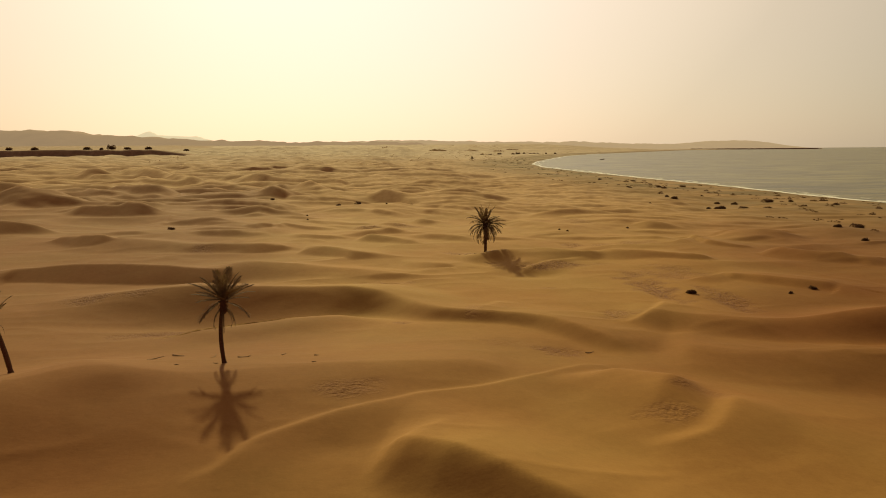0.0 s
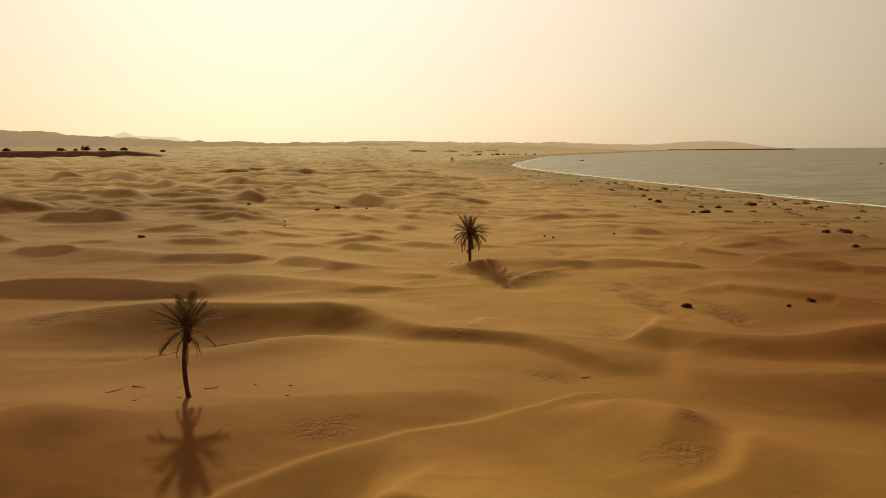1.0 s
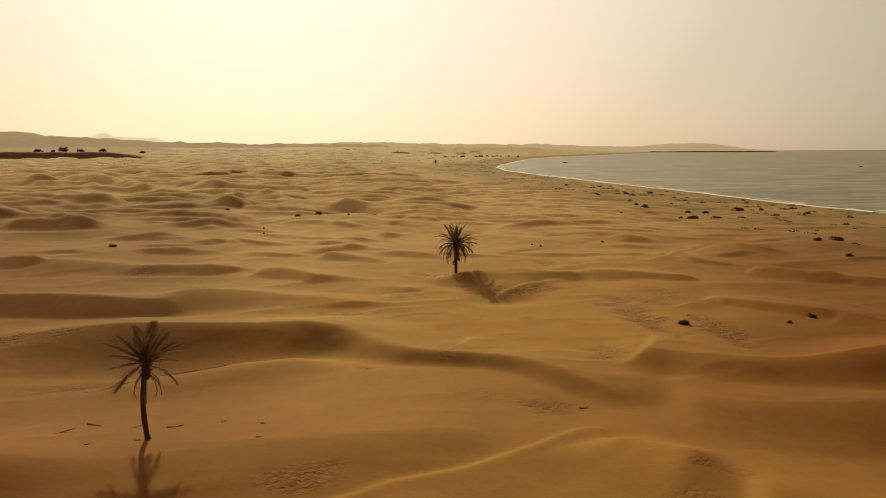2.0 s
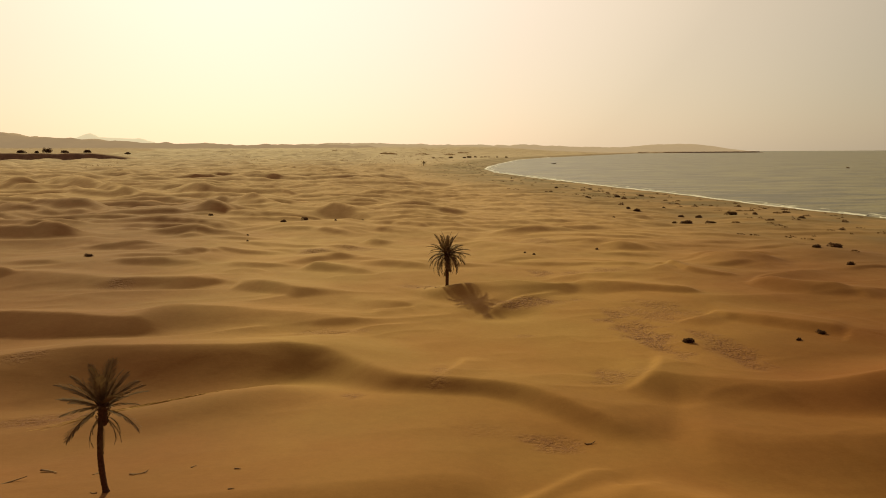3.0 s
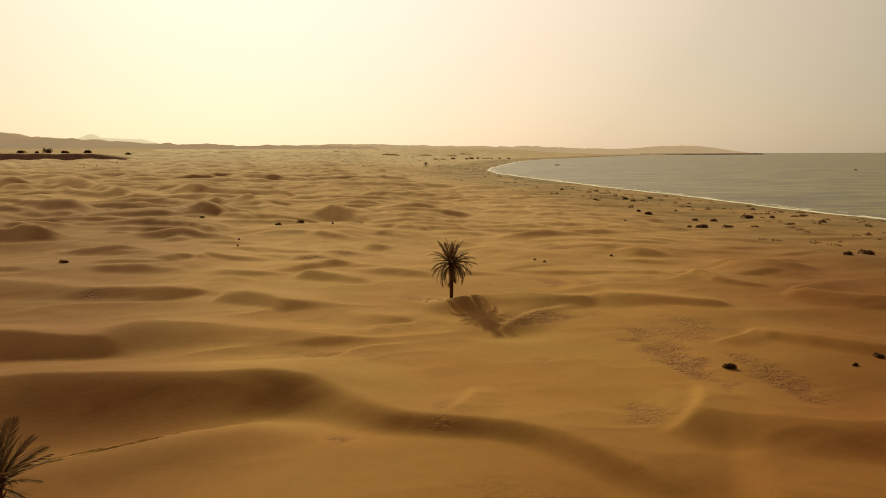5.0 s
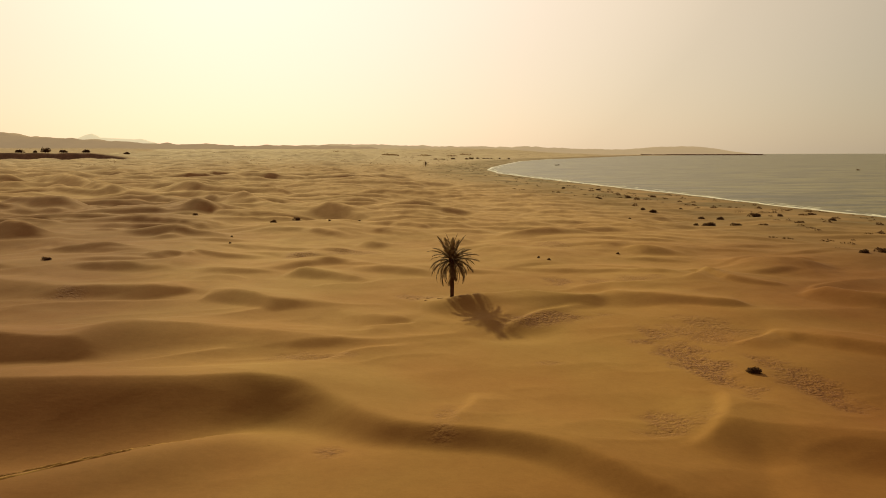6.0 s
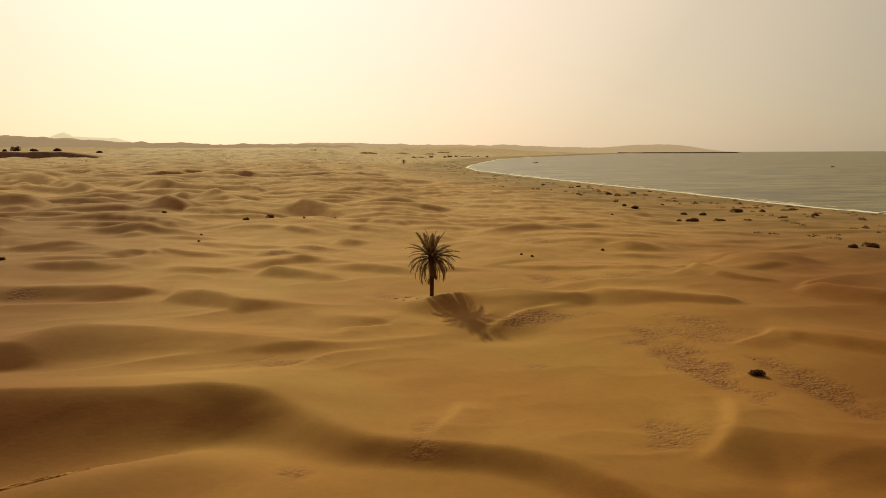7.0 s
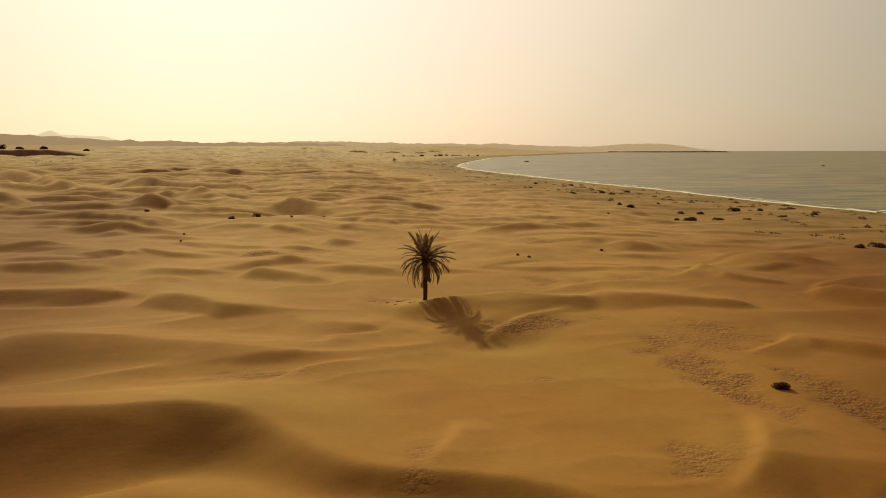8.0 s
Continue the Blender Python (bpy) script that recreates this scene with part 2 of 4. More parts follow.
def dune(pts, height, front, back, ends=0.35, brink=0.3, first=0.0, last=0.0, n=10, layer=None):
    """Raises a dune along a crest. Its lee lies to the right of the crest as it is followed, front metres wide; the gentle back is on the left.
    ends: the share of the length over which it rises; first and last: how much of the height stands at its two ends; brink: 0 a rounded crest, 1 a sharp one."""
    c = crest_curve(pts, n)
    reach = max(np.max(front), back)
    lo, hi = c.min(0) - reach, c.max(0) + reach
    i0, i1 = np.searchsorted(AX, (lo[0], hi[0]))
    j0, j1 = np.searchsorted(AY, (lo[1], hi[1]))
    if i1 - i0 < 1 or j1 - j0 < 1:
        return
    x, y = GX[j0:j1, i0:i1], GY[j0:j1, i0:i1]
    seg = np.linalg.norm(np.diff(c, axis=0), axis=1)
    run = np.concatenate(([0], np.cumsum(seg)))
    best = np.full(x.shape, 1e9)
    side, along, weight, at = np.zeros_like(x), np.zeros_like(x), np.zeros_like(x), np.zeros_like(x)
    for k in range(len(seg)):
        ax, ay = c[k]
        dx, dy = (c[k + 1] - c[k]) / max(seg[k], 1e-6)
        t = np.clip((x - ax) * dx + (y - ay) * dy, 0, seg[k])
        ex, ey = x - ax - t * dx, y - ay - t * dy
        d = ex * ex + ey * ey
        near = d < best
        best = np.where(near, d, best)
        side = np.where(near, dx * ey - dy * ex, side)
        at = np.where(near, run[k] + t, at)
        w = seg[k] / (d + 0.03 * reach) ** 2.5
        along += w * (run[k] + t)
        weight += w
    d = np.sqrt(best)
    s, at = along / weight / run[-1], at / run[-1]
    e1 = np.clip(at / ends, 0, 1)
    e2 = np.clip((1 - at) / ends, 0, 1)
    e1, e2 = first + (1 - first) * e1 * e1 * (3 - 2 * e1), last + (1 - last) * e2 * e2 * (3 - 2 * e2)
    if isinstance(height, tuple):
        height = np.interp(s, np.linspace(0, 1, len(height)), height)
    if isinstance(front, tuple):
        front = np.interp(s, np.linspace(0, 1, len(front)), front)
    top = height * e1 * e2
    # beyond its two ends the dune dies away evenly all round
    off = np.where(at <= 0, first, np.where(at >= 1, last, 0))
    front = np.where(off > 0, np.maximum(front, 0.6 * back), front)
    u = np.clip(d / front, 0, 1)
    v = np.clip(d / back, 0, 1)
    lee = (1 - brink) * (1 - u * u * (3 - 2 * u)) + brink * (1 - u) ** 1.5
    h = top * np.where(side < 0, lee, 0.35 * (1 - v * v) ** 2 + 0.65 * (1 - v) ** 2 * (1 + 0.6 * v))
    if layer is None:
        DUNE[j0:j1, i0:i1] += np.clip(h, 0, None)
    else:
        layer[j0:j1, i0:i1] += np.clip(h, 0, None) ** 3


# the first crest under the start of the flight and the hollow beside it
dune([(-0.8, 33), (0.2, 32.6), (1.3, 31.8), (2.7, 30.9), (3.9, 30), (5, 29.1), (6, 28.2), (7, 27.4), (7.6, 26.9), (8.8, 25.7)], (0.53, 1.39, 1.64, 1.56, 1.38, 1.21), (1.6, 3.1, 3.5, 3.3, 3, 2.8), 8, 0.15, 0.5, last=0.9)
# the hump of the slender palm
dune([(-24, 38.4), (-20.7, 40), (-18.3, 41.4), (-13.9, 41.9), (-9.4, 43.1), (-4.5, 44.2), (0.6, 45.5), (6.2, 46.8), (9.2, 46.8)], (2.17, 1.80, 1.21, 0.92, 0.71, 0.35), (11.8, 12.7, 11.3, 7.9, 5.7, 2.9), 14, 0.12, 0.1, first=0.9)
dune([(-22.3, 45.9), (-19.8, 45), (-16.4, 41.7), (-13.6, 38.2)], (0.26, 0.44, 0.40, 0.27), (4, 4.9, 4.5, 3.1), 5, 0.3, 0.05)
# the bowl and its bright rim
dune([(13.2, 46.3), (14.7, 44.1), (17.4, 41.6), (19.6, 40.4)], (0.68, 0.88, 1.10, 0.59), (6.5, 6.2, 7.5, 4.9), 5, 0.3, 0.1)
# the long dune across the walk
dune([(-36, 71.3), (-33.8, 71.9), (-31.6, 72.4), (-29.4, 72.8), (-27.1, 73.1), (-24.9, 73.3), (-22.6, 73.4), (-20.3, 73.4), (-18.1, 73.4), (-15.8, 73.4), (-13.5, 73.4), (-11.3, 73.4), (-9, 73.4), (-6.7, 73.6), (-4.5, 73.6), (-2.4, 73), (-0.7, 71.7), (0.6, 70), (1.8, 68.1), (3.2, 66.3), (4.9, 65), (6.9, 64.2), (9, 63.7), (11, 62.8), (12.8, 61.5), (14.2, 59.7), (15.4, 57.9), (16.7, 56), (17.8, 54), (18.6, 52)], (0.40, 0.95, 1.60, 2.10, 2.30, 2.25, 2.10, 1.80, 1.50, 1.00, 0.80, 0.88, 0.75, 0.11), (9, 9, 9, 9, 9, 8.5, 7, 4.6, 2.7, 2, 2, 2, 2, 2), 9, 0.05, 0.45, first=0.9)
# dunes behind it, inland
dune([(-45.8, 87.7), (-38.5, 87.6), (-32.4, 86.7), (-26.7, 85.5), (-24.4, 85.1), (-22, 84.6), (-20.1, 84), (-18, 82.8), (-15.9, 81)], (1.36, 1.52, 1.59, 1.54, 1.12, 0.05), (3.4, 3.9, 4, 4, 3.1, 0.6), 9, 0.2, 0.05, first=0.8)
dune([(-24.2, 92.6), (-22.1, 92.2), (-18.5, 89.9), (-14.6, 89.7), (-9.6, 88.9), (-6.6, 88.3), (-3.6, 87.4), (-0.7, 86.8), (2.2, 86.3), (4.8, 85.9)], (0.25, 1.08, 0.97, 0.69, 0.50, 0.10), (3.5, 7.7, 6.2, 4, 3, 1), 6, 0.25, 0.15)
dune([(-15.6, 106.2), (-14.7, 107.1), (-12.5, 105.1), (-10.4, 103.4), (-8.3, 100.9), (-6.6, 98.4), (-5.7, 96.7)], (0.19, 0.78, 1.07, 1.12, 0.95, 0.30), (1.7, 3.7, 3.2, 2.2, 1.5, 0.6), 8, 0.15, 0.3)
dune([(-43.2, 113.1), (-39.2, 112.4), (-35, 111.2), (-31.2, 109.4), (-26.6, 108.5), (-23.5, 108.3), (-19.7, 107.6), (-16.9, 108.5), (-15.6, 108.8)], (1.07, 0.88, 0.83, 1.01, 0.94, 0.20), (10.6, 7.7, 4.7, 3.7, 3, 1), 7, 0.1, 0.25, first=0.9)
dune([(-20.7, 122.5), (-16.6, 121.6), (-13, 121.2), (-10.1, 121.3), (-7.7, 121.8)], (0.32, 0.50, 0.48, 0.35, 0.63), (2, 2.6, 2.1, 1.3, 2.2), 6, 0.35, 0.45)
dune([(-7.7, 120), (-5.1, 118.8), (-2.1, 117.1), (0.8, 115.5), (3.6, 115.5)], (1.00, 0.98, 0.78, 0.50, 0.12), (3.2, 3.1, 2.8, 2.5, 1), 6, 0.2, 0.2)
dune([(-7.5, 129.4), (-2.9, 128.2), (1.8, 126.8), (6.8, 125.1)], (0.25, 0.38, 0.41, 0.24), (1.5, 1.8, 1.9, 1.4), 6, 0.35, 0.45)
# round the lone palm
dune([(0, 94.5), (2.7, 95.1), (5.4, 94), (7.2, 92.9)], (0.25, 0.44, 0.51, 0.33), (3.1, 3.7, 2.6, 0.9), 5, 0.2, 0.3, last=0.6)
dune([(7.3, 98.2), (9.8, 99.6), (12.3, 99.7), (14.6, 99.4), (17.9, 100.5), (20.3, 100.6), (23.9, 99.9), (26.3, 99.4), (28.8, 98.7)], (0.23, 0.83, 1.38, 1.53, 1.12, 0.37), (1.9, 7.8, 11.3, 8.6, 4.3, 1.4), 7, 0.12, 0.25)
# towards the beach
dune([(27.5, 103.4), (31.1, 100.6), (33.2, 99.5), (36, 98.5), (38.9, 96.8), (40.9, 95.8), (43.4, 95.2)], (0.77, 0.88, 0.79, 0.62, 0.65, 0.39), (7.2, 5.8, 3.5, 2, 1.6, 1.3), 7, 0.15, 0.3)
dune([(47.3, 115.7), (47.4, 113.5), (47.6, 109.7), (48.8, 108), (50.4, 106.7), (53.4, 105.9)], (0.64, 0.48, 0.55, 0.49, 0.31, 0.20), (1.3, 0.8, 1.1, 1.5, 1.3, 1.2), 7, 0.12, 0.3, first=0.6)
dune([(38.7, 84.5), (40, 84.1), (41.5, 83.1), (42.8, 81.9), (44.3, 80.4), (45.7, 79), (48.6, 76.5)], (0.25, 0.46, 0.63, 0.63, 0.61, 0.59), (1.5, 2.1, 2.3, 2.4, 2.5, 2.6), 8, 0.12, 0.3, last=0.6)
dune([(53.9, 102.7), (54.6, 100.2), (56.1, 97.6), (58.5, 96.4), (62.4, 94.8)], (0.90, 1.14, 1.19, 1.13, 0.98), (3.7, 4.3, 4.6, 4.2, 3.8), 8, 0.2, 0.2, last=0.6)
dune([(19.7, 65.6), (22.5, 64.6), (25.4, 63.8), (29.5, 62.9), (33.5, 62), (36.8, 61.4), (40.8, 61.4), (47, 61.5)], (0.32, 0.67, 1.17, 1.84, 2.68, 3.23), (5.4, 4.8, 5.1, 5.7, 6.6, 7.5), 9, 0.12, 0.1, last=0.9)
dune([(20.6, 54.7), (22.2, 54), (25.9, 52.6), (29.4, 52.3), (33.8, 52.2), (39.3, 52.7)], (0.47, 0.80, 1.06, 1.38, 1.73, 2.07), (5.8, 7.8, 8, 8.1, 8.4, 8.6), 11, 0.15, 0.05, last=0.9)
dune([(44.2, 141.3), (48, 138.5), (51.6, 135.7), (55, 132.9)], (0.53, 0.68, 0.51, 0.25), (3.1, 3.2, 2.4, 1.5), 8, 0.35, 0.45)
# further inland
dune([(-49.2, 145), (-44.4, 143.7), (-39.9, 142.8), (-35.8, 142.6), (-32, 142.9)], (0.66, 0.93, 0.98, 0.95, 0.48), (2.1, 2.3, 2.1, 2.1, 1.2), 9, 0.35, 0.45)
dune([(-68.8, 160.6), (-62.9, 159.2), (-58, 158.6), (-54.3, 159.4), (-51.6, 161)], (2.57, 2.36, 2.10, 1.54, 0.48), (5.1, 4.5, 4.2, 3.4, 1.2), 10, 0.35, 0.45, first=0.8)
dune([(-44.5, 167.4), (-39.3, 166.3), (-34, 165), (-28.8, 163.4), (-23.6, 161.7), (-18.4, 160.1)], (0.71, 1.17, 1.26, 1.15, 0.97, 0.52), (3.8, 4.4, 3.5, 3, 3.2, 2.6), 9, 0.35, 0.45)
dune([(-30.3, 135.5), (-27.4, 132.6), (-24.5, 129.8)], (0.67, 0.63, 0.23), (1.3, 1.1, 0.6), 6, 0.35, 0.45)
dune([(-32.1, 124.7), (-26.4, 123.5), (-20.7, 122.3)], (0.54, 0.52, 0.32), (3.8, 2.5, 2), 6, 0.35, 0.45)
dune([(-102, 230.3), (-93, 227.2), (-84.1, 223.4), (-75.8, 219.4), (-69, 216.8), (-63.8, 216.3), (-59.7, 217.4)], (2.50, 1.49, 2.12, 3.61, 3.62, 0.94), (5.2, 3.5, 3.9, 5.9, 6.9, 2.8), 14, 0.35, 0.45, first=0.6)
dune([(-55.1, 233.6), (-51, 231.7), (-46.7, 229.6), (-42.2, 227.3)], (0.80, 1.57, 1.60, 0.95), (3.3, 6.1, 6.5, 4.5), 9, 0.35, 0.45)
dune([(-41, 211), (-37.8, 208.3), (-34.4, 205.4), (-31, 202.1)], (2.63, 2.46, 1.59, 0.31), (5.6, 5.4, 3.5, 0.7), 8, 0.35, 0.45)
dune([(-142, 365.9), (-120.9, 341), (-101.6, 316.8), (-85.5, 295), (-72.7, 276.8), (-62.1, 261.4)], (4.24, 4.51, 4.00, 3.17, 2.03, 0.77), (6.4, 5.8, 4.7, 3.6, 2.3, 1), 18, 0.35, 0.45, first=0.5)
dune([(-117.3, 312.6), (-111.2, 311.2), (-105, 309.7)], (1.91, 2.48, 1.33), (3.6, 4.8, 2.6), 9, 0.35, 0.45)
dune([(-152.6, 339.5), (-147.6, 344.1), (-143, 348.7), (-138.8, 353.4)], (4.16, 3.39, 3.72, 2.20), (9.4, 7.6, 8.1, 4.7), 12, 0.35, 0.45, first=0.6)
dune([(-80.1, 322.3), (-71.4, 312.4), (-63.1, 303.5), (-55.2, 295.3)], (1.75, 2.35, 1.71, 0.72), (2.6, 2.8, 2, 0.9), 12, 0.35, 0.45)
dune([(-39.7, 247.6), (-30.8, 233.6), (-22.2, 220.5), (-14, 208.2)], (1.37, 1.78, 1.41, 0.47), (4.8, 5.8, 4.4, 1.4), 10, 0.35, 0.45)
dune([(-17.4, 238.6), (-12.7, 229), (-8, 219.5)], (1.24, 0.94, 0.28), (6.1, 4.3, 1.1), 9, 0.35, 0.45)
dune([(-9.4, 168.6), (-5.4, 165.4), (-1.4, 162.1)], (0.55, 0.77, 0.38), (1.5, 2.1, 1.1), 7, 0.35, 0.45)
dune([(1.1, 152.5), (4, 151.2), (6.8, 149.9)], (0.59, 0.88, 0.42), (3, 4.2, 1.9), 7, 0.35, 0.45)
dune([(-152.9, 254), (-141.5, 251.2), (-131.6, 248.5), (-123.7, 245.8), (-117.1, 243.1)], (3.75, 3.44, 3.11, 2.37, 1.12), (7, 6.6, 5.9, 4.5, 2.3), 12, 0.35, 0.45, first=0.7)
dune([(-109, 185.5), (-99.8, 185), (-91.5, 184.4), (-84.8, 183.9), (-79.8, 184.3), (-76, 185.3)], (3.36, 3.27, 3.36, 3.42, 3.03, 1.21), (10.5, 10.4, 10.7, 10.9, 10.1, 4.9), 10, 0.35, 0.45, first=0.7)
dune([(-64.8, 164.9), (-60.7, 161.5), (-56.7, 158.7), (-53.1, 156.7), (-49.7, 155.5)], (1.09, 1.37, 1.46, 1.09, 0.38), (1.9, 2.2, 2.5, 2.2, 0.9), 8, 0.35, 0.45)
dune([(-76.1, 129.4), (-71, 128.9), (-66.5, 129.2), (-63.1, 130.6), (-60.3, 132.7)], (2.35, 2.01, 1.84, 1.39, 0.32), (6.6, 5.5, 5, 3.8, 0.9), 8, 0.35, 0.45, first=0.7)
dune([(-55.9, 116.6), (-52.4, 115.2), (-48.9, 113), (-45.2, 112.3), (-43.4, 112.8)], (0.68, 0.88, 1.06, 0.88, 0.20), (1.8, 1.9, 2.1, 2, 0.6), 7, 0.2, 0.3)
dune([(-149.8, 343.2), (-138.8, 334), (-127.9, 324.6)], (1.89, 2.49, 1.33), (2.8, 3.7, 2), 12, 0.35, 0.45)
dune([(-77.3, 328.4), (-65.6, 311.1), (-53.7, 293.6)], (2.02, 1.85, 0.79), (3, 2.8, 1.2), 12, 0.35, 0.45)
dune([(-44.6, 247.5), (-32.5, 236.4), (-20.4, 225.4)], (1.41, 1.30, 0.42), (3.2, 3.1, 1.1), 10, 0.35, 0.45)
dune([(-25.8, 210.8), (-18.5, 204.3), (-11.2, 197.8)], (0.91, 0.58, 0.36), (2.2, 1.5, 1), 9, 0.35, 0.45)
dune([(-13.6, 223.4), (-7.3, 212.2), (-1, 200.8)], (1.37, 1.24, 0.36), (2.8, 2.5, 0.7), 9, 0.35, 0.45)
dune([(0.3, 293.1), (8.9, 284.1), (17.5, 275)], (1.16, 1.25, 0.54), (2.8, 3.1, 1.4), 10, 0.35, 0.45)
dune([(53.9, 126.2), (61.7, 122.5), (69.4, 118.9)], (0.89, 1.38, 1.08), (7.3, 11.4, 8.9), 8, 0.35, 0.45)
dune([(19.1, 143.4), (24.2, 140.4), (29.3, 137.3)], (0.62, 0.58, 0.33), (3.5, 3.3, 1.9), 8, 0.35, 0.45)
# lit edges where the back of one dune meets the lee of another
dune([(15.7, 47.3), (13.9, 47.9), (12.1, 46.6), (9.9, 44.7), (7.5, 42.9), (6, 41.8), (3.9, 40.9), (1.9, 40), (0.1, 38.6), (-2, 37.3), (-3.3, 36.3), (-4.8, 35.2), (-6.4, 33.7), (-7.4, 31.4), (-8.6, 30.4), (-9.8, 29.9)], (0.30, 0.30), (0.9, 0.9), 4, 0.12, 0.5)
dune([(-3.4, 68.4), (-4.3, 67.8), (-7.6, 65.1), (-12, 63.5), (-15.5, 61.3), (-19.4, 59.1)], (0.40, 0.40), (1.2, 1.2), 6, 0.2, 0.5)
dune([(-6.9, 83.6), (-9.2, 83.7), (-12.7, 81.9), (-16.2, 79.7), (-19.6, 78.2), (-22.7, 76.7), (-25.8, 74.4)], (0.30, 0.30), (0.9, 0.9), 4, 0.3, 0.5)
dune([(7, 85.5), (5, 84.2), (2.6, 83.6), (0.8, 82.4), (-1.3, 79.8), (-3.6, 78.3), (-6.7, 77.2)], (0.25, 0.25), (0.9, 0.9), 4, 0.3, 0.5)
dune([(26.8, 97.3), (24.3, 96.8), (20, 94), (17.7, 91.6), (16, 90), (13.2, 86.1)], (0.40, 0.40), (0.9, 0.9), 4, 0.3, 0.5)
dune([(-15.6, 107.5), (-16.4, 105), (-17.5, 103.6), (-21, 103.4), (-28.3, 103.4), (-31.8, 102.4), (-34, 101.2), (-36.5, 99.7)], (0.30, 0.30), (1, 1), 4, 0.3, 0.5)
dune([(7.2, 91.9), (4.8, 91.3), (2.2, 91.4)], (0.25, 0.25), (0.6, 0.6), 3, 0.3, 0.5)
dune([(40.5, 87), (38.5, 84.7), (36.3, 83.2), (33.4, 82)], (0.35, 0.35), (0.8, 0.8), 3, 0.3, 0.5)
dune([(38.8, 108), (34.7, 108.5), (30, 109), (25.3, 107.3)], (0.25, 0.25), (1, 1), 4, 0.3, 0.5)
dune([(50.1, 119.1), (44.1, 111.8), (40.7, 109.2)], (0.35, 0.35), (0.8, 0.8), 3, 0.3, 0.5)
dune([(69.8, 111.2), (62, 107.8), (55.6, 104.3), (50.5, 98)], (0.40, 0.40), (1, 1), 4, 0.3, 0.5)
dune([(-11.7, 115.7), (-14.8, 117.7), (-18.9, 114.5)], (0.25, 0.25), (1, 1), 4, 0.3, 0.5)
dune([(-22.2, 141.8), (-23.2, 133.2), (-24.4, 128.3), (-27.8, 127.2), (-31.8, 123.8)], (0.35, 0.35), (1, 1), 5, 0.3, 0.5)
dune([(-46.6, 136.8), (-47.7, 145.4), (-49, 153), (-49.9, 158.8)], (0.35, 0.35), (1, 1), 4, 0.3, 0.5)
dune([(5.7, 115.3), (2.8, 111.9), (-0.5, 111.2), (-4.4, 109.4)], (0.25, 0.25), (1, 1), 4, 0.3, 0.5)
# bright rims of the bowls, and the groove
dune([(21.3, 42.1), (20.2, 39.5), (18.6, 36.8), (17.2, 35), (15.7, 34.1), (14.1, 33.6), (12.1, 33.4)], (0.30, 0.30), (1.3, 1.3), 4, 0.3, 0.5)
dune([(27.2, 72.2), (26.4, 69.3), (24.7, 65.9), (22.4, 62.9), (20.5, 61.6), (18.8, 61.4)], (0.35, 0.35), (1, 1), 4, 0.3, 0.5)
dune([(10, 72.7), (9.5, 69.7), (8.4, 67.2), (7.6, 65.4), (6.9, 64.4)], (0.25, 0.25), (0.7, 0.7), 3, 0.3, 0.5)
dune([(37, 137), (46, 144.5), (53, 142.4), (57, 134)], 0.7, 4, 10, 0.35, 0.2)
dune([(24, 160), (34, 160.6), (47, 169)], 0.8, 4, 10, 0.35, 0.2)

# the dune field beyond: many low crescents, higher inland, lower towards the beach
for row in range(86):
    y0 = 110 + row * 7 + 0.2 * row * row
    depth = 7 + 0.4 * row
    wide = 11 + 0.28 * row
    for col in range(-int((0.62 * y0 + 60) / wide), int((shore_x(y0) - 20) / wide) + 1):
        x0, y1 = (col + rng.uniform(-0.5, 0.5)) * wide, y0 + rng.uniform(-0.5, 0.5) * depth
        inland = np.clip((70 - x0) / 120, 0.0, 1.4)
        h = (rng.uniform(0.3, 0.6) + inland * rng.uniform(0.3, 2.3) * (1 + 0.014 * row)) * min(1.0, 0.62 + 0.02 * row)
        h = min(h * (1 + 0.5 * np.clip((row - 8) / 12, 0, 1)), 1.3 + 0.06 * row)
        skip = max(0.3, 0.62 - 0.03 * row)
        if x0 > shore_x(y1) - 30 or rng.random() < skip or y1 < 150 or (y1 < 190 and x0 < 30) or (y1 < 330 and x0 < -20 and rng.random() < 0.6):
            continue
        half = rng.uniform(0.7, 1.9) * wide
        turn = rng.normal(-0.26, 0.18)
        bow = rng.uniform(-0.25, 0.3) * half
        ca, sa = math.cos(turn), math.sin(turn)
        pts = [(x0 + u * ca - w * sa, y1 + u * sa + w * ca) for u, w in ((-half, -bow), (-0.35 * half, 0), (0.35 * half, rng.uniform(-0.1, 0.1) * half), (half, -bow * 1.4))]
        dune(pts, (0.15 * h, 0.6 * h, 0.95 * h, h, 0.8 * h), h * rng.uniform(1.6, 2.1) * (1 + 0.9 * np.clip((x0 - 5) / 40, 0, 1)), h * 4 + rng.uniform(2, 6), 0.25, rng.choice((0.2, 0.3, 0.4)), n=4, layer=FIELD)

# low fresh crests between the larger dunes behind the lone palm
for k in range(95):
    x0, y1 = rng.uniform(-48, 88), rng.uniform(112, 205)
    h = rng.uniform(0.25, 0.65) * (1.25 if x0 < 10 else 0.85)
    half, turn = rng.uniform(3.5, 11), rng.normal(-0.15, 0.3)
    ca, sa = math.cos(turn), math.sin(turn)
    bow = rng.uniform(-0.3, 0.3) * half
    if x0 < 78:
        dune([(x0 - half * ca + bow * sa, y1 - half * sa - bow * ca), (x0, y1), (x0 + half * ca + bow * sa, y1 + half * sa - bow * ca)], h, h * rng.uniform(2.6, 4.0), rng.uniform(6, 11), 0.45, 0.25, n=6, layer=FIELD)

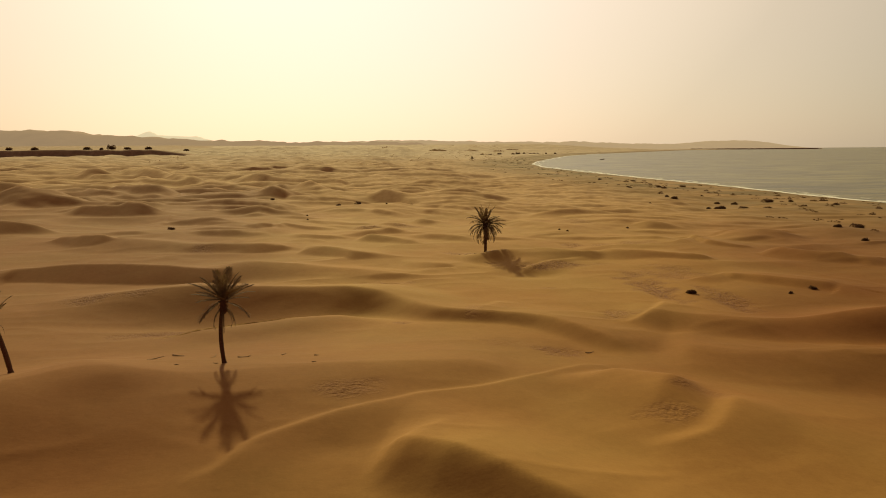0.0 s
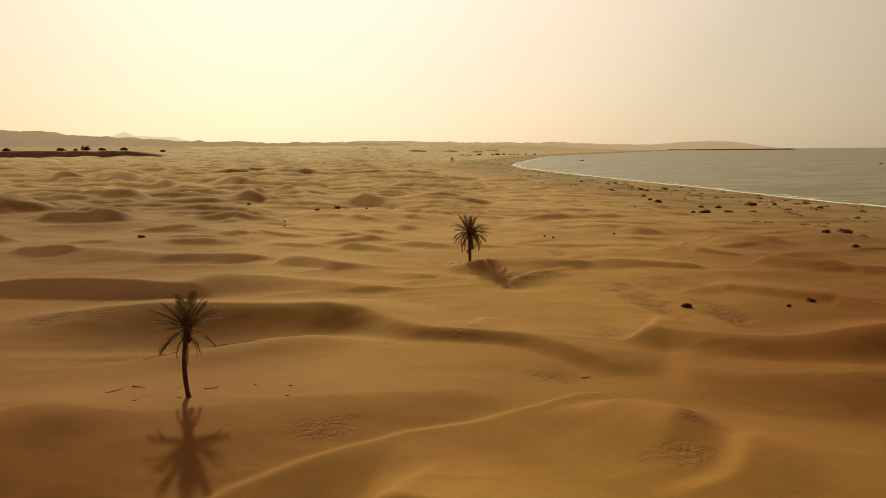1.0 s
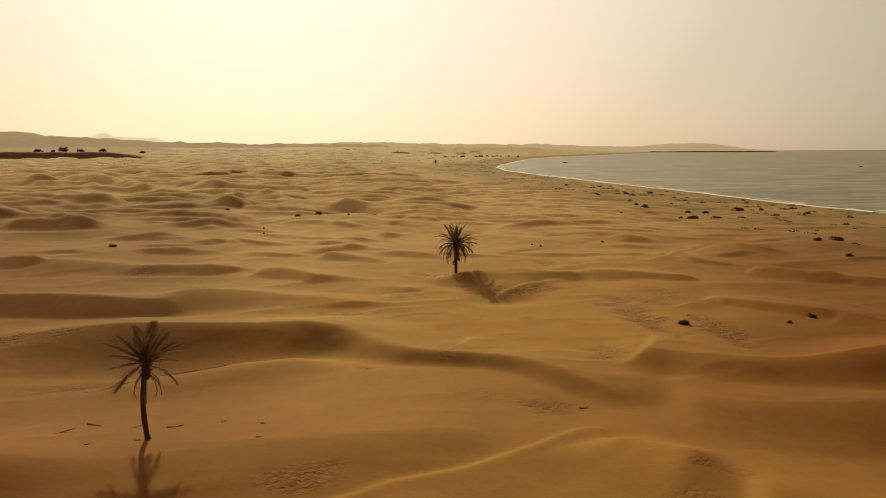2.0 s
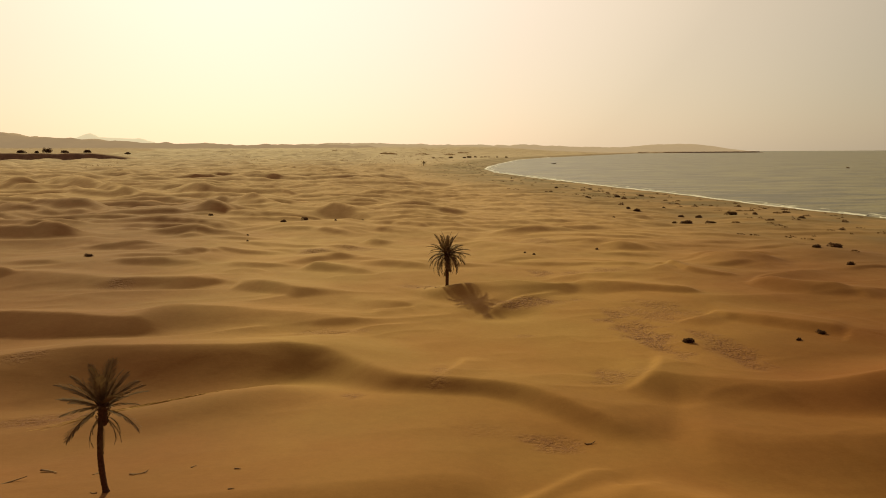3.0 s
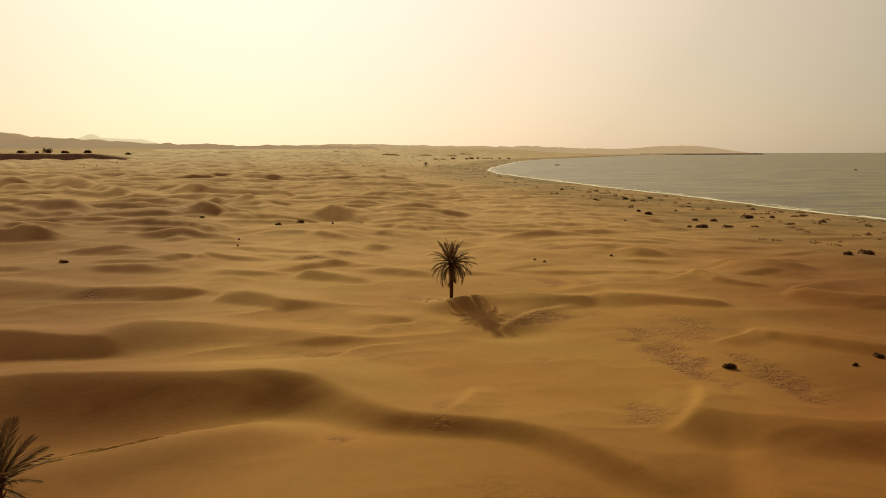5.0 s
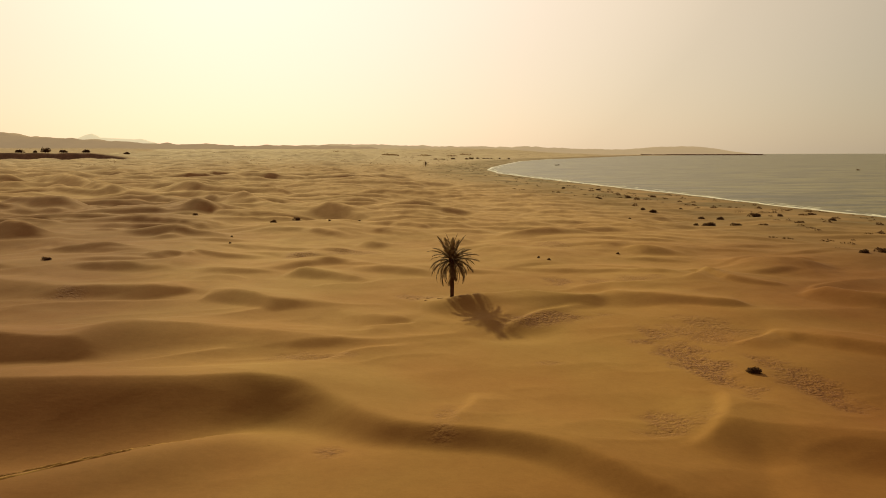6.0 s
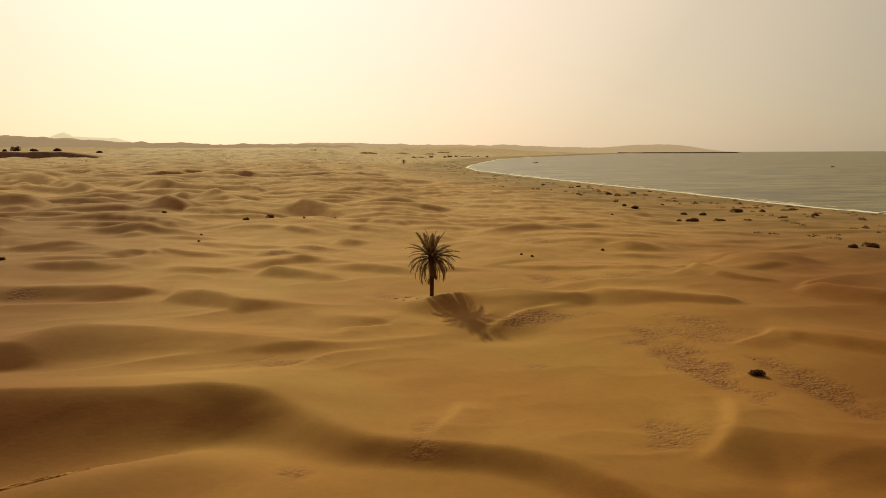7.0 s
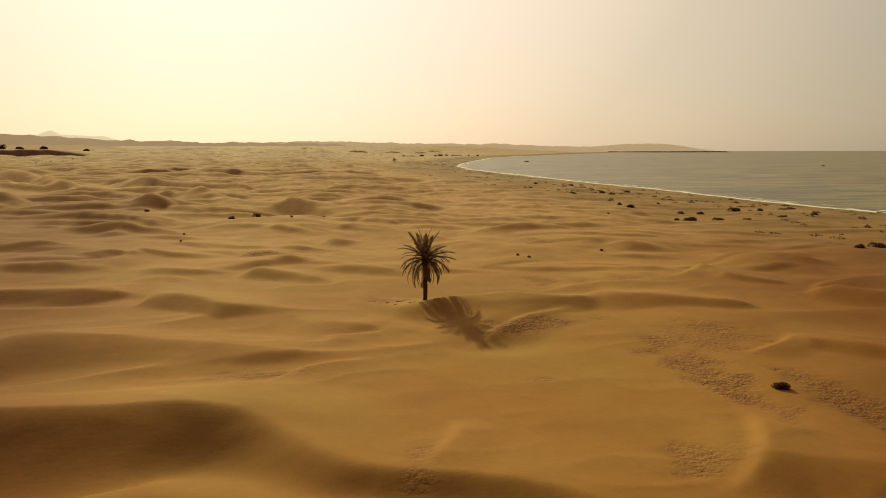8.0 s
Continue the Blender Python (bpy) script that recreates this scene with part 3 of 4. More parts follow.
# sharp little wedges of the outer field
for k in range(1100):
    y1 = 175 + 620 * rng.random() ** 1.25
    x0 = rng.uniform(-0.5 * y1 - 10, min(shore_x(y1) - 42, 0.42 * y1))
    grow = 1 + y1 / 420
    if math.hypot(x0 + 12, y1 - 188) < 20:
        continue
    h = rng.uniform(0.35, 0.95) * grow ** 0.6 * (1.15 if x0 < 20 else 0.75)
    half, turn = rng.uniform(3, 9) * grow, rng.normal(-0.3, 0.25)
    ca, sa = math.cos(turn), math.sin(turn)
    bow = rng.uniform(-0.3, 0.35) * half
    dune([(x0 - half * ca + bow * sa, y1 - half * sa - bow * ca), (x0, y1), (x0 + half * ca + bow * sa, y1 + half * sa - bow * ca)], (0.2 * h, 0.7 * h, h, h, 0.9 * h), h * rng.uniform(1.9, 2.8), h * 4 + rng.uniform(2, 5), 0.25, 0.35, n=3, layer=FIELD)

RISE = DUNE + FIELD ** (1 / 3)
INLAND = shore_x(GY) - GX
BASE = np.interp(INLAND, [-400, -60, 0, 12, 40, 70, 110, 150, 220, 600], [-14, -5.0, SEA_Z - 0.02, -1.9, -1.35, -1.0, -0.8, -0.6, -0.2, 0.3])
CALM = np.clip((INLAND - 8) / 40, 0, 1)
CARVED = (1 - np.abs(lattice(GX * 0.75 + GY * 0.25, GY * 1.25 - GX * 0.2, 12, 8))) ** 2 + 0.5 * (1 - np.abs(lattice(GX * 0.8 + GY * 0.3, GY * 1.3 - GX * 0.25, 5.5, 9))) ** 2
SOFT = 0.30 * CARVED - 0.25 + 0.36 * lattice(GX, GY, 17, 3) + 0.22 * lattice(GX, GY, 7.5, 4) + 0.03 * lattice(GX, GY, 1.9, 5)
FAR = 0.9 * lattice(GX, GY, 60, 6) * np.clip((GY - 150) / 300, 0, 1)
RIDGES = (1 - np.abs(lattice(GX * 0.6 + GY * 0.2, GY * 1.1 - GX * 0.25, 3.4, 63))) ** 3 * np.clip(0.5 + 1.2 * lattice(GX, GY, 13, 64), 0, 1)
RIPPLES = (1 - np.abs(lattice(GX * 0.55 + GY * 0.15, GY * 1.15 - GX * 0.2, 9.0, 67))) ** 4 * np.clip((GY - 105) / 80, 0, 1) * np.clip(0.5 + 1.1 * lattice(GX, GY, 33, 68), 0, 1)
LAND = np.clip((GY - 1150) / 2050, 0, 1) * np.clip((INLAND - 30) / 500, 0, 1) * np.clip((1150 - GX) / 700, 0, 1)
UP = 27 * LAND * LAND * (3 - 2 * LAND) + np.clip(LAND * 6, 0, 1) * (1.6 * lattice(GX, GY, 90, 65) + 1.2 * lattice(GX, GY, 40, 66))
# soft interlocking ridges, leaning towards the lee
WX, WY = GX + 7 * lattice(GX, GY, 29, 91), GY + 5 * lattice(GX, GY, 21, 92)


def interlock(wx, wy):
    return (1 - np.abs(lattice(wx * 0.5 + wy * 0.1, wy - 0.15 * wx, 11.5, 93))) ** 1.4


WEAVE = interlock(WX, WY + 3.0 * interlock(WX, WY)) * np.clip(0.65 + 0.6 * lattice(GX, GY, 24, 94), 0.1, 1)
WEAVE *= np.clip((GY - 78) / 14, 0, 1) * np.interp(GX, [-30, 10, 45], [0.95, 0.66, 0.45]) * (1 + 1.1 * np.clip((GY - 125) / 60, 0, 1) * np.clip((50 - GX) / 70, 0.3, 1))
ROUGH = 0.3 + 0.5 * np.clip((GY - 110) / 60, 0, 1)
WAVES = (0.7 * lattice(GX, GY, 24, 81) + 0.4 * lattice(GX * 0.8 + GY * 0.2, GY * 1.2 - GX * 0.2, 13, 82)) * np.clip((GY - 130) / 60, 0, 1)
GZ = BASE + CALM * (RISE + SOFT * ROUGH + FAR + (0.07 + 0.14 * np.clip((GY - 130) / 150, 0, 1)) * RIDGES + 0.28 * RIPPLES * np.clip((GY - 140) / 60, 0, 1) + WAVES + WEAVE) + UP


def hollow(x, y, rx, ry, turn, depth):
    """Sinks the sand in an oval."""
    ca, sa = math.cos(radians(turn)), math.sin(radians(turn))
    u, v = ((GX - x) * ca + (GY - y) * sa) / rx, (-(GX - x) * sa + (GY - y) * ca) / ry
    GZ[:] -= depth * np.exp(-u * u - v * v)


# the broad lie of the land: higher under the slender palm and inland, falling away towards the sea
hollow(-4, 40, 24, 15, 0, -1.2)
hollow(19, 37, 7, 6, 0, -0.4)
hollow(-2.3, 33.3, 1.7, 1.2, 0, 0.1)
hollow(42, 52, 16, 14, 0, 2.0)
hollow(47, 112, 14, 9, 0, -0.5)
hollow(-22, 122, 28, 14, 0, -0.5)
hollow(-90, 200, 60, 70, 0, -0.8)
hollow(-14.5, 68, 14, 6.5, 8, 1.1)
hollow(-9, 71.5, 13, 5.5, 0, 0.25)
hollow(13.4, 98.6, 3.4, 1.8, 0, -0.5)
hollow(27.9, 79.3, 2, 8, 0, 0.3)
hollow(34, 72.3, 2, 6.5, 0, 0.3)
hollow(16.5, 88, 4, 2.5, 15, 0.6)
hollow(-0.3, 69, 5.5, 4, -50, 0.5)
hollow(-8.5, 63, 8, 3, 25, -0.6)
hollow(38, 64, 9, 4, 0, 0.5)
hollow(40, 114, 8, 6, 0, -0.4)
hollow(-31, 139, 10, 9, 0, -0.5)

# wind smooths the bend of the long dune
jj, ii = slice(*np.searchsorted(AY, (54, 80))), slice(*np.searchsorted(AX, (-18, 12)))
soft = np.exp(-(((GX[jj, ii] + 2) / 8) ** 2 + ((GY[jj, ii] - 67) / 6) ** 2) ** 2)
for _ in range(3):
    z = np.pad(GZ[jj, ii], 1, "edge")
    mean = (z[1:-1, 1:-1] * 4 + z[:-2, 1:-1] * 2 + z[2:, 1:-1] * 2 + z[1:-1, :-2] * 2 + z[1:-1, 2:] * 2 + z[:-2, :-2] + z[2:, 2:] + z[:-2, 2:] + z[2:, :-2]) / 16
    GZ[jj, ii] += soft * (mean - GZ[jj, ii])

# slope limit: faces towards the walk flattened to 20-25 degrees so their shade suits the view
j0, j1 = np.searchsorted(AY, (74, 420))
i0, i1 = np.searchsorted(AX, (-230, 130))
z = GZ[j0:j1, i0:i1].copy()
DY = np.diff(AY[j0:j1])[:, None]
LEE_MAX = DY * np.interp(AY[j0:j1 - 1], [74, 84, 130, 170, 420], [0.62, 0.36, 0.36, 0.46, 0.40])[:, None]
DX = np.diff(AX[i0:i1])[None, :] * 0.5
for _ in range(110):
    slip = 0.3 * np.clip(z[1:] - z[:-1] - LEE_MAX, 0, None)
    z[1:] -= slip
    z[:-1] += slip
    slip = 0.25 * (np.clip(z[:, 1:] - z[:, :-1] - DX, 0, None) - np.clip(z[:, :-1] - z[:, 1:] - DX, 0, None))
    z[:, 1:] -= slip
    z[:, :-1] += slip
GZ[j0:j1, i0:i1] = z

# and the far dunes all over
jj = np.searchsorted(AY, 140)
fade = np.clip((AY[jj:] - 140) / 80, 0, 1)[:, None]
z = np.pad(GZ[jj:], 1, "edge")
GZ[jj:] += 0.5 * fade * ((z[1:-1, 1:-1] * 2 + z[:-2, 1:-1] + z[2:, 1:-1] + z[1:-1, :-2] + z[1:-1, 2:]) / 6 - GZ[jj:])


# the level of the sand where plants and sticks stand, at tracked points, and under the palm shadows, fitted to the view
for ax_, ay_, az_, ar_ in 6 * ((-10.9, 46.1, 1.05, 7), (-24.1, 45.3, 0.9, 6), (11.85, 101.5, 0.0, 10), (31.1, 74.4, -0.65, 6), (44, 75.5, -0.85, 7), (-8.6, 33.0, 0.6, 4.5), (-9.3, 36.5, 1.0, 4.0), (13.3, 95.5, -0.15, 3.0), (14.5, 91, -0.3, 4), (14.9, 52.9, -0.7, 3), (-14, 192, 0.7, 14), (80, 180, -1.1, 14),
                           (74.8, 113, -0.5, 9), (-41, 130, 0.8, 10), (79.5, 129, 0.0, 8), (-21.5, 160.7, 0.2, 9), (28.8, 136, 0.4, 8), (60, 178, 0.1, 9), (-4.6, 178, 1.3, 8), (-2.2, 38, 0.9, 5), (19.3, 37.5, 0.6, 5), (40.2, 86.8, -0.6, 6), (54.6, 103.8, -0.2, 8), (47.5, 114.3, 0.6, 6), (-6.3, 96.3, 0.0, 4), (-31, 139, 1.0, 7), (38.4, 114, 0.0, 6)):
    jj, ii = np.searchsorted(AY, ay_), np.searchsorted(AX, ax_)
    GZ += (az_ - GZ[jj, ii]) * np.exp(-((GX - ax_) ** 2 + (GY - ay_) ** 2) / (ar_ * ar_))


def height(x, y):
    """The ground's height at a place."""
    i = int(np.clip(np.searchsorted(AX, x), 1, len(AX) - 1))
    j = int(np.clip(np.searchsorted(AY, y), 1, len(AY) - 1))
    u, v = (x - AX[i - 1]) / (AX[i] - AX[i - 1]), (y - AY[j - 1]) / (AY[j] - AY[j - 1])
    a = GZ[j - 1, i - 1] * (1 - u) + GZ[j - 1, i] * u
    b = GZ[j, i - 1] * (1 - u) + GZ[j, i] * u
    return float(a * (1 - v) + b * v)


# patches of trodden, crusted and pebbly sand
TROD = np.zeros_like(GX)


def trodden(x, y, rx, ry, turn, amount):
    ca, sa = math.cos(radians(turn)), math.sin(radians(turn))
    u, v = ((GX - x) * ca + (GY - y) * sa) / rx, (-(GX - x) * sa + (GY - y) * ca) / ry
    edge = 1.0 + 0.35 * lattice(GX, GY, 1.9, 21) + 0.25 * lattice(GX, GY, 0.8, 22)
    np.maximum(TROD, amount * np.clip(1.6 * (edge - np.sqrt(u * u + v * v)), 0, 1), out=TROD)


trodden(9.3, 104, 3.5, 2.5, 0, 0.7)
trodden(20, 92, 6, 1.9, 18, 0.9)
trodden(26.8, 113, 2.2, 3, 0, 0.8)
trodden(31, 112, 2.2, 2.4, 0, 0.6)
trodden(36.5, 111, 4, 3, 0, 0.6)
trodden(34.5, 88.5, 3.6, 5.5, 25, 0.6)
trodden(16.7, 78.6, 1.6, 1.2, 0, 0.45)
trodden(28, 79.0, 3.0, 10, 0, 1.0)
trodden(32, 85.5, 2.6, 5, 20, 0.6)
trodden(34.2, 72.3, 2.4, 7, 0, 0.85)
trodden(-6.8, 136.5, 3, 4.5, 0, 0.8)
trodden(1, 141, 5, 4, 20, 0.6)
trodden(20.6, 65.2, 3.2, 2.4, 35, 0.7)
trodden(-2, 82, 4, 1.6, 5, 0.5)
trodden(34.6, 145.5, 4, 6, 0, 0.6)
trodden(7.3, 66.5, 1.0, 4, -12, 0.5)
trodden(0.4, 63, 1.2, 1.4, 0, 0.8)
trodden(9, 54.5, 3.0, 2.0, -30, 0.2)
trodden(12.2, 52.5, 2.4, 1.8, 0, 0.7)
trodden(18.7, 40.5, 2.0, 2.0, 0, 0.45)
trodden(15.5, 37.5, 2.2, 1.6, 0, 0.4)
trodden(-19.5, 61.8, 4.5, 2.2, 20, 0.85)
trodden(-3, 40.5, 2.6, 1.6, 20, 0.5)
trodden(-31, 72.5, 3, 2.5, 10, 0.8)
trodden(-30, 106, 2.5, 3, 0, 0.6)
trodden(-22, 78.7, 3, 1.2, 10, 0.6)
trodden(-26, 73, 2, 2, 0, 0.5)

GZ += TROD * (0.05 * lattice(GX, GY, 0.9, 71) + 0.04 * lattice(GX, GY, 0.5, 72)) - 0.04 * TROD
ny, nx = GX.shape
ground_me = bpy.data.meshes.new("ground")
ground_me.vertices.add(nx * ny)
ground_me.vertices.foreach_set("co", np.stack([GX, GY, GZ], -1).ravel())
idx = np.arange(nx * ny).reshape(ny, nx)
quads = np.stack([idx[:-1, :-1], idx[:-1, 1:], idx[1:, 1:], idx[1:, :-1]], -1).reshape(-1)
nf = len(quads) // 4
ground_me.loops.add(nf * 4)
ground_me.loops.foreach_set("vertex_index", quads)
ground_me.polygons.add(nf)
ground_me.polygons.foreach_set("loop_start", np.arange(0, nf * 4, 4))
ground_me.polygons.foreach_set("use_smooth", np.ones(nf, bool))
ground_me.update(calc_edges=True)
ground_me.materials.append(SAND)
# sand paled with distance: haze put into the colour
HAZE_SHORE = np.clip((GY + 14 * lattice(GX, GY, 30, 61) - 80) / 150, 0, 1) * 0.45 + np.clip((GY + 60 * lattice(GX, GY, 90, 62) - 300) / 700, 0, 1) * 0.34
# and paler sand towards the beach
HAZE_SHORE = np.clip(HAZE_SHORE + 0.5 * np.clip((GY - 85) / 120, 0, 1) * np.clip((GX + 25) / 80, 0, 1), 0, 1)
# lens vignetting painted into the sand: redder and darker on the flanks and near ground
VIGNETTE = np.clip((np.abs(GX - 8) + 5 * lattice(GX, GY, 16, 75) - np.where(GX < 8, 7, 10) - np.where(GX < 8, 0.14, 0.3) * np.clip(GY - 62, 0, None)) / 26, 0, 1) * np.clip((np.where(GX < 8, 300, 190) - GY) / 80, 0.3, 1)
VIGNETTE = np.clip(VIGNETTE * np.where(GX > 8, 0.9, 1) + 0.55 * np.clip((78 + 6 * lattice(GX, GY, 13, 76) - GY) / 22, 0, 1) * np.clip((GY - 22) / 24, 0.4, 1), 0, 1)
# plain: how much haze grey the far sand takes, growing with distance
for key, values in (("trodden", TROD), ("vignette", VIGNETTE * VIGNETTE * (3 - 2 * VIGNETTE)), ("haze_shore", HAZE_SHORE), ("plain", np.clip((GY + 120 * lattice(GX, GY, 160, 73) - 330) / 1000, 0, 1) * 0.85), ("damp", np.maximum(np.clip(1 - np.abs(INLAND - 1) / 9, 0, 1) * 0.9, np.clip((88 - INLAND) / 45, 0, 1) * np.clip(0.7 + 0.4 * lattice(GX, GY, 14, 51), 0, 1)))):
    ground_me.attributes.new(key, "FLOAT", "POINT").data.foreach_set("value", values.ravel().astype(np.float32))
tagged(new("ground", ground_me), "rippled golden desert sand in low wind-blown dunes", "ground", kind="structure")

# the sea
sea_me = mesh("water", [(60, -900, SEA_Z), (4900, -900, SEA_Z), (4900, 4850, SEA_Z), (60, 4850, SEA_Z)], [(0, 1, 2, 3)], SEA)
tagged(new("water", sea_me), "calm grey-green sea in a curved sandy bay", "water", kind="structure")

# breakers: uneven ribbons of foam along the waterline


def foam_ribbon(offset, y0, y1, width, seed, gaps):
    r = random.Random(seed)
    verts, faces, y = [], [], y0
    wob = [r.uniform(0, 6.28) for _ in range(4)]
    prev = None
    while y < y1:
        step = max(1.2, y * 0.006)
        w = width * (0.6 + 0.22 * math.sin(y * 0.11 + wob[0]) + 0.25 * math.sin(y * 0.37 + wob[1]) + r.uniform(-0.3, 0.45)) * (1 + y / 900 + 0.7 * max(0.0, 330 - y) / 200)
        x = float(shore_x(y)) + offset * (1 + y / 900) + 0.9 * math.sin(y * 0.05 + wob[2]) + 0.5 * math.sin(y * 0.21 + wob[3])
        hole = gaps and math.sin(y * 0.045 + wob[1]) + 0.6 * math.sin(y * 0.13 + wob[2]) < gaps - 1
        if w < 0.15 or hole:
            prev = None
        else:
            z = SEA_Z + 0.03
            k = len(verts)
            verts += [(x - w / 2, y, z), (x - w * 0.1, y, z + 0.22), (x + w / 2, y, z)]
            if prev is not None:
                faces += [(prev, prev + 1, k + 1, k), (prev + 1, prev + 2, k + 2, k + 1)]
            prev = k
        y += step
    return mesh("surf_foam", verts, faces, FOAM)


tagged(new("surf_foam", foam_ribbon(0.5, 60, 1750, 1.7, 1, 0.0)), "thin line of white surf along the beach", "surf", kind="stuff")


def foam_patches():
    """Short curved scraps of foam on the small waves off the beach."""
    r = random.Random(8)
    verts, faces = [], []
    for _ in range(240):
        y0, far_out = 90 + 1100 * r.random() ** 1.7, r.choice((1.8, 2.4, 3.2, 5.0)) * r.uniform(0.8, 1.3)
        ln, w, bow = r.uniform(1.2, 5) * (1 + y0 / 500), r.uniform(0.12, 0.38) * (1 + y0 / 500), r.uniform(-0.8, 0.8)
        n = 8
        for i in range(n + 1):
            t = i / n
            y = y0 + ln * t
            x = float(shore_x(y)) + far_out * (1 + y0 / 900) + bow * math.sin(math.pi * t)
            q = w * math.sin(math.pi * (0.08 + 0.84 * t)) * r.uniform(0.5, 1.2)
            verts += [(x - q, y, SEA_Z + 0.04), (x, y, SEA_Z + 0.12), (x + q, y, SEA_Z + 0.04)]
            if i:
                k = len(verts) - 6
                faces += [(k, k + 1, k + 4, k + 3), (k + 1, k + 2, k + 5, k + 4)]
    return mesh("foam_scraps", verts, faces, FOAM)


tagged(new("foam_scraps", foam_patches()), "scraps of foam on small waves off the beach", "surf", kind="stuff")

# ---- far land ----


def far_range(name, label, mat, xs, tops, y0, depth, rough, seed):
    """A line of hills: crest heights along x, sloping to the plain in front and behind."""
    cols, rows = 320, 9
    gx = np.linspace(xs[0], xs[-1], cols)
    crest = np.interp(gx, xs, tops)
    verts, faces = [], []
    for j in range(rows):
        v = j / (rows - 1)
        rise = math.sin(math.pi * min(1, v * 1.15) * 0.5 if v < 0.87 else math.pi * (1 - v) / 0.26)
        y = y0 + depth * v
        jag = rough * (lattice(gx, np.full(cols, y), 45, seed) + 0.5 * lattice(gx, np.full(cols, y), 17, seed + 1))
        z = crest * rise + jag * rise * np.clip(crest / 25, 0, 1) - 4
        verts += [(float(a), y, float(c)) for a, c in zip(gx, z)]
    for j in range(rows - 1):
        for i in range(cols - 1):
            a = j * cols + i
            faces.append((a, a + 1, a + cols + 1, a + cols))
    ob = new(name, mesh(name, verts, faces, mat, True))
    return tagged(ob, label, "hills", kind="structure")


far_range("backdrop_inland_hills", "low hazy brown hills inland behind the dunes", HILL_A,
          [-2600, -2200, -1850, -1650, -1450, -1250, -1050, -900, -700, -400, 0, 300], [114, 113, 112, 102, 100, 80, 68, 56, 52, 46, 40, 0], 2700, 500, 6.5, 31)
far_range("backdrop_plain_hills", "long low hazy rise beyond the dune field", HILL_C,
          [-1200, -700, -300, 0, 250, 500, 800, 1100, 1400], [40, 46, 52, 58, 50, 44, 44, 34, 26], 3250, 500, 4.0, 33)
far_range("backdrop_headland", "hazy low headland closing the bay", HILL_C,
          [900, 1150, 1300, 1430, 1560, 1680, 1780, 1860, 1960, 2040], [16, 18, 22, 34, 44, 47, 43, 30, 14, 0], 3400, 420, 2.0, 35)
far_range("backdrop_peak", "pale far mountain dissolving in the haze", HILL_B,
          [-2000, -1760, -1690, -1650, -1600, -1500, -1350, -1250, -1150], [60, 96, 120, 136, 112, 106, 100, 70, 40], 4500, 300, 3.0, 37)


def breakwater():
    r = random.Random(5)
    verts, faces = [], []
    n = 90
    for i in range(n):
        x = 1280 + 600 * i / (n - 1)
        y = 3290 + 20 * math.sin(i * 0.06)
        h = 5.0 + r.uniform(-0.8, 0.8) if i < n - 3 else 2.0
        for dy, z in ((-9, -3), (-3, SEA_Z + h), (3, SEA_Z + h * 0.95), (9, -3)):
            verts.append((x, y + dy, z + r.uniform(-0.4, 0.4)))
        if i:
            k = 4 * (i - 1)
            faces += [(k + q, k + q + 1, k + q + 5, k + q + 4) for q in range(3)]
    ob = new("breakwater", mesh("breakwater", verts, faces, ROCK))
    return tagged(ob, "long dark stone breakwater off the headland", "breakwater", kind="structure")


breakwater()


def terrace():
    """A dark cut bank with pale sand on its flat top."""
    cols = 150
    gx = np.linspace(-1500, -362, cols)
    edge = 1290 + 26 * lattice(gx, gx * 0, 70, 41) + 14 * lattice(gx, gx * 0, 23, 42)
    top = 14.5 + 0.8 * lattice(gx, gx * 0, 60, 43) + 0.5 * lattice(gx, gx * 0, 15, 44)
    fade = np.clip((-362 - gx) / 90, 0, 1) ** 0.6
    rows = [(-16, -1.0, 0), (-9, 0.25, 0), (-4, 0.7, 0), (0, 1.0, 0), (25, 1.06, 1), (200, 1.15, 1), (600, 1.5, 1), (1400, 2.0, 1)]
    slope = np.clip((-362 - gx) / 420, 0, 1) ** 0.8
    verts, faces, kinds = [], [], []
    for dy, f, k in rows:
        for i in range(cols):
            z = top[i] * (fade[i] if dy < 50 else slope[i]) * f - (0 if dy < 50 else 2 - 2 * slope[i]) if f > 0 else -2.0
            verts.append((float(gx[i]), float(edge[i] + dy), float(z)))
    for j in range(len(rows) - 1):
        for i in range(cols - 1):
            a = j * cols + i
            faces.append((a, a + 1, a + cols + 1, a + cols))
            kinds.append(rows[j + 1][2])
    me = mesh("terrace", verts, faces, ROCK, True)
    me.materials.append(PLAIN)
    me.polygons.foreach_set("material_index", kinds)
    return tagged(new("terrace", me), "dark eroded bank with pale flat sand on top", "bank", kind="structure"), edge, top


terrace()

# ---- plants ----


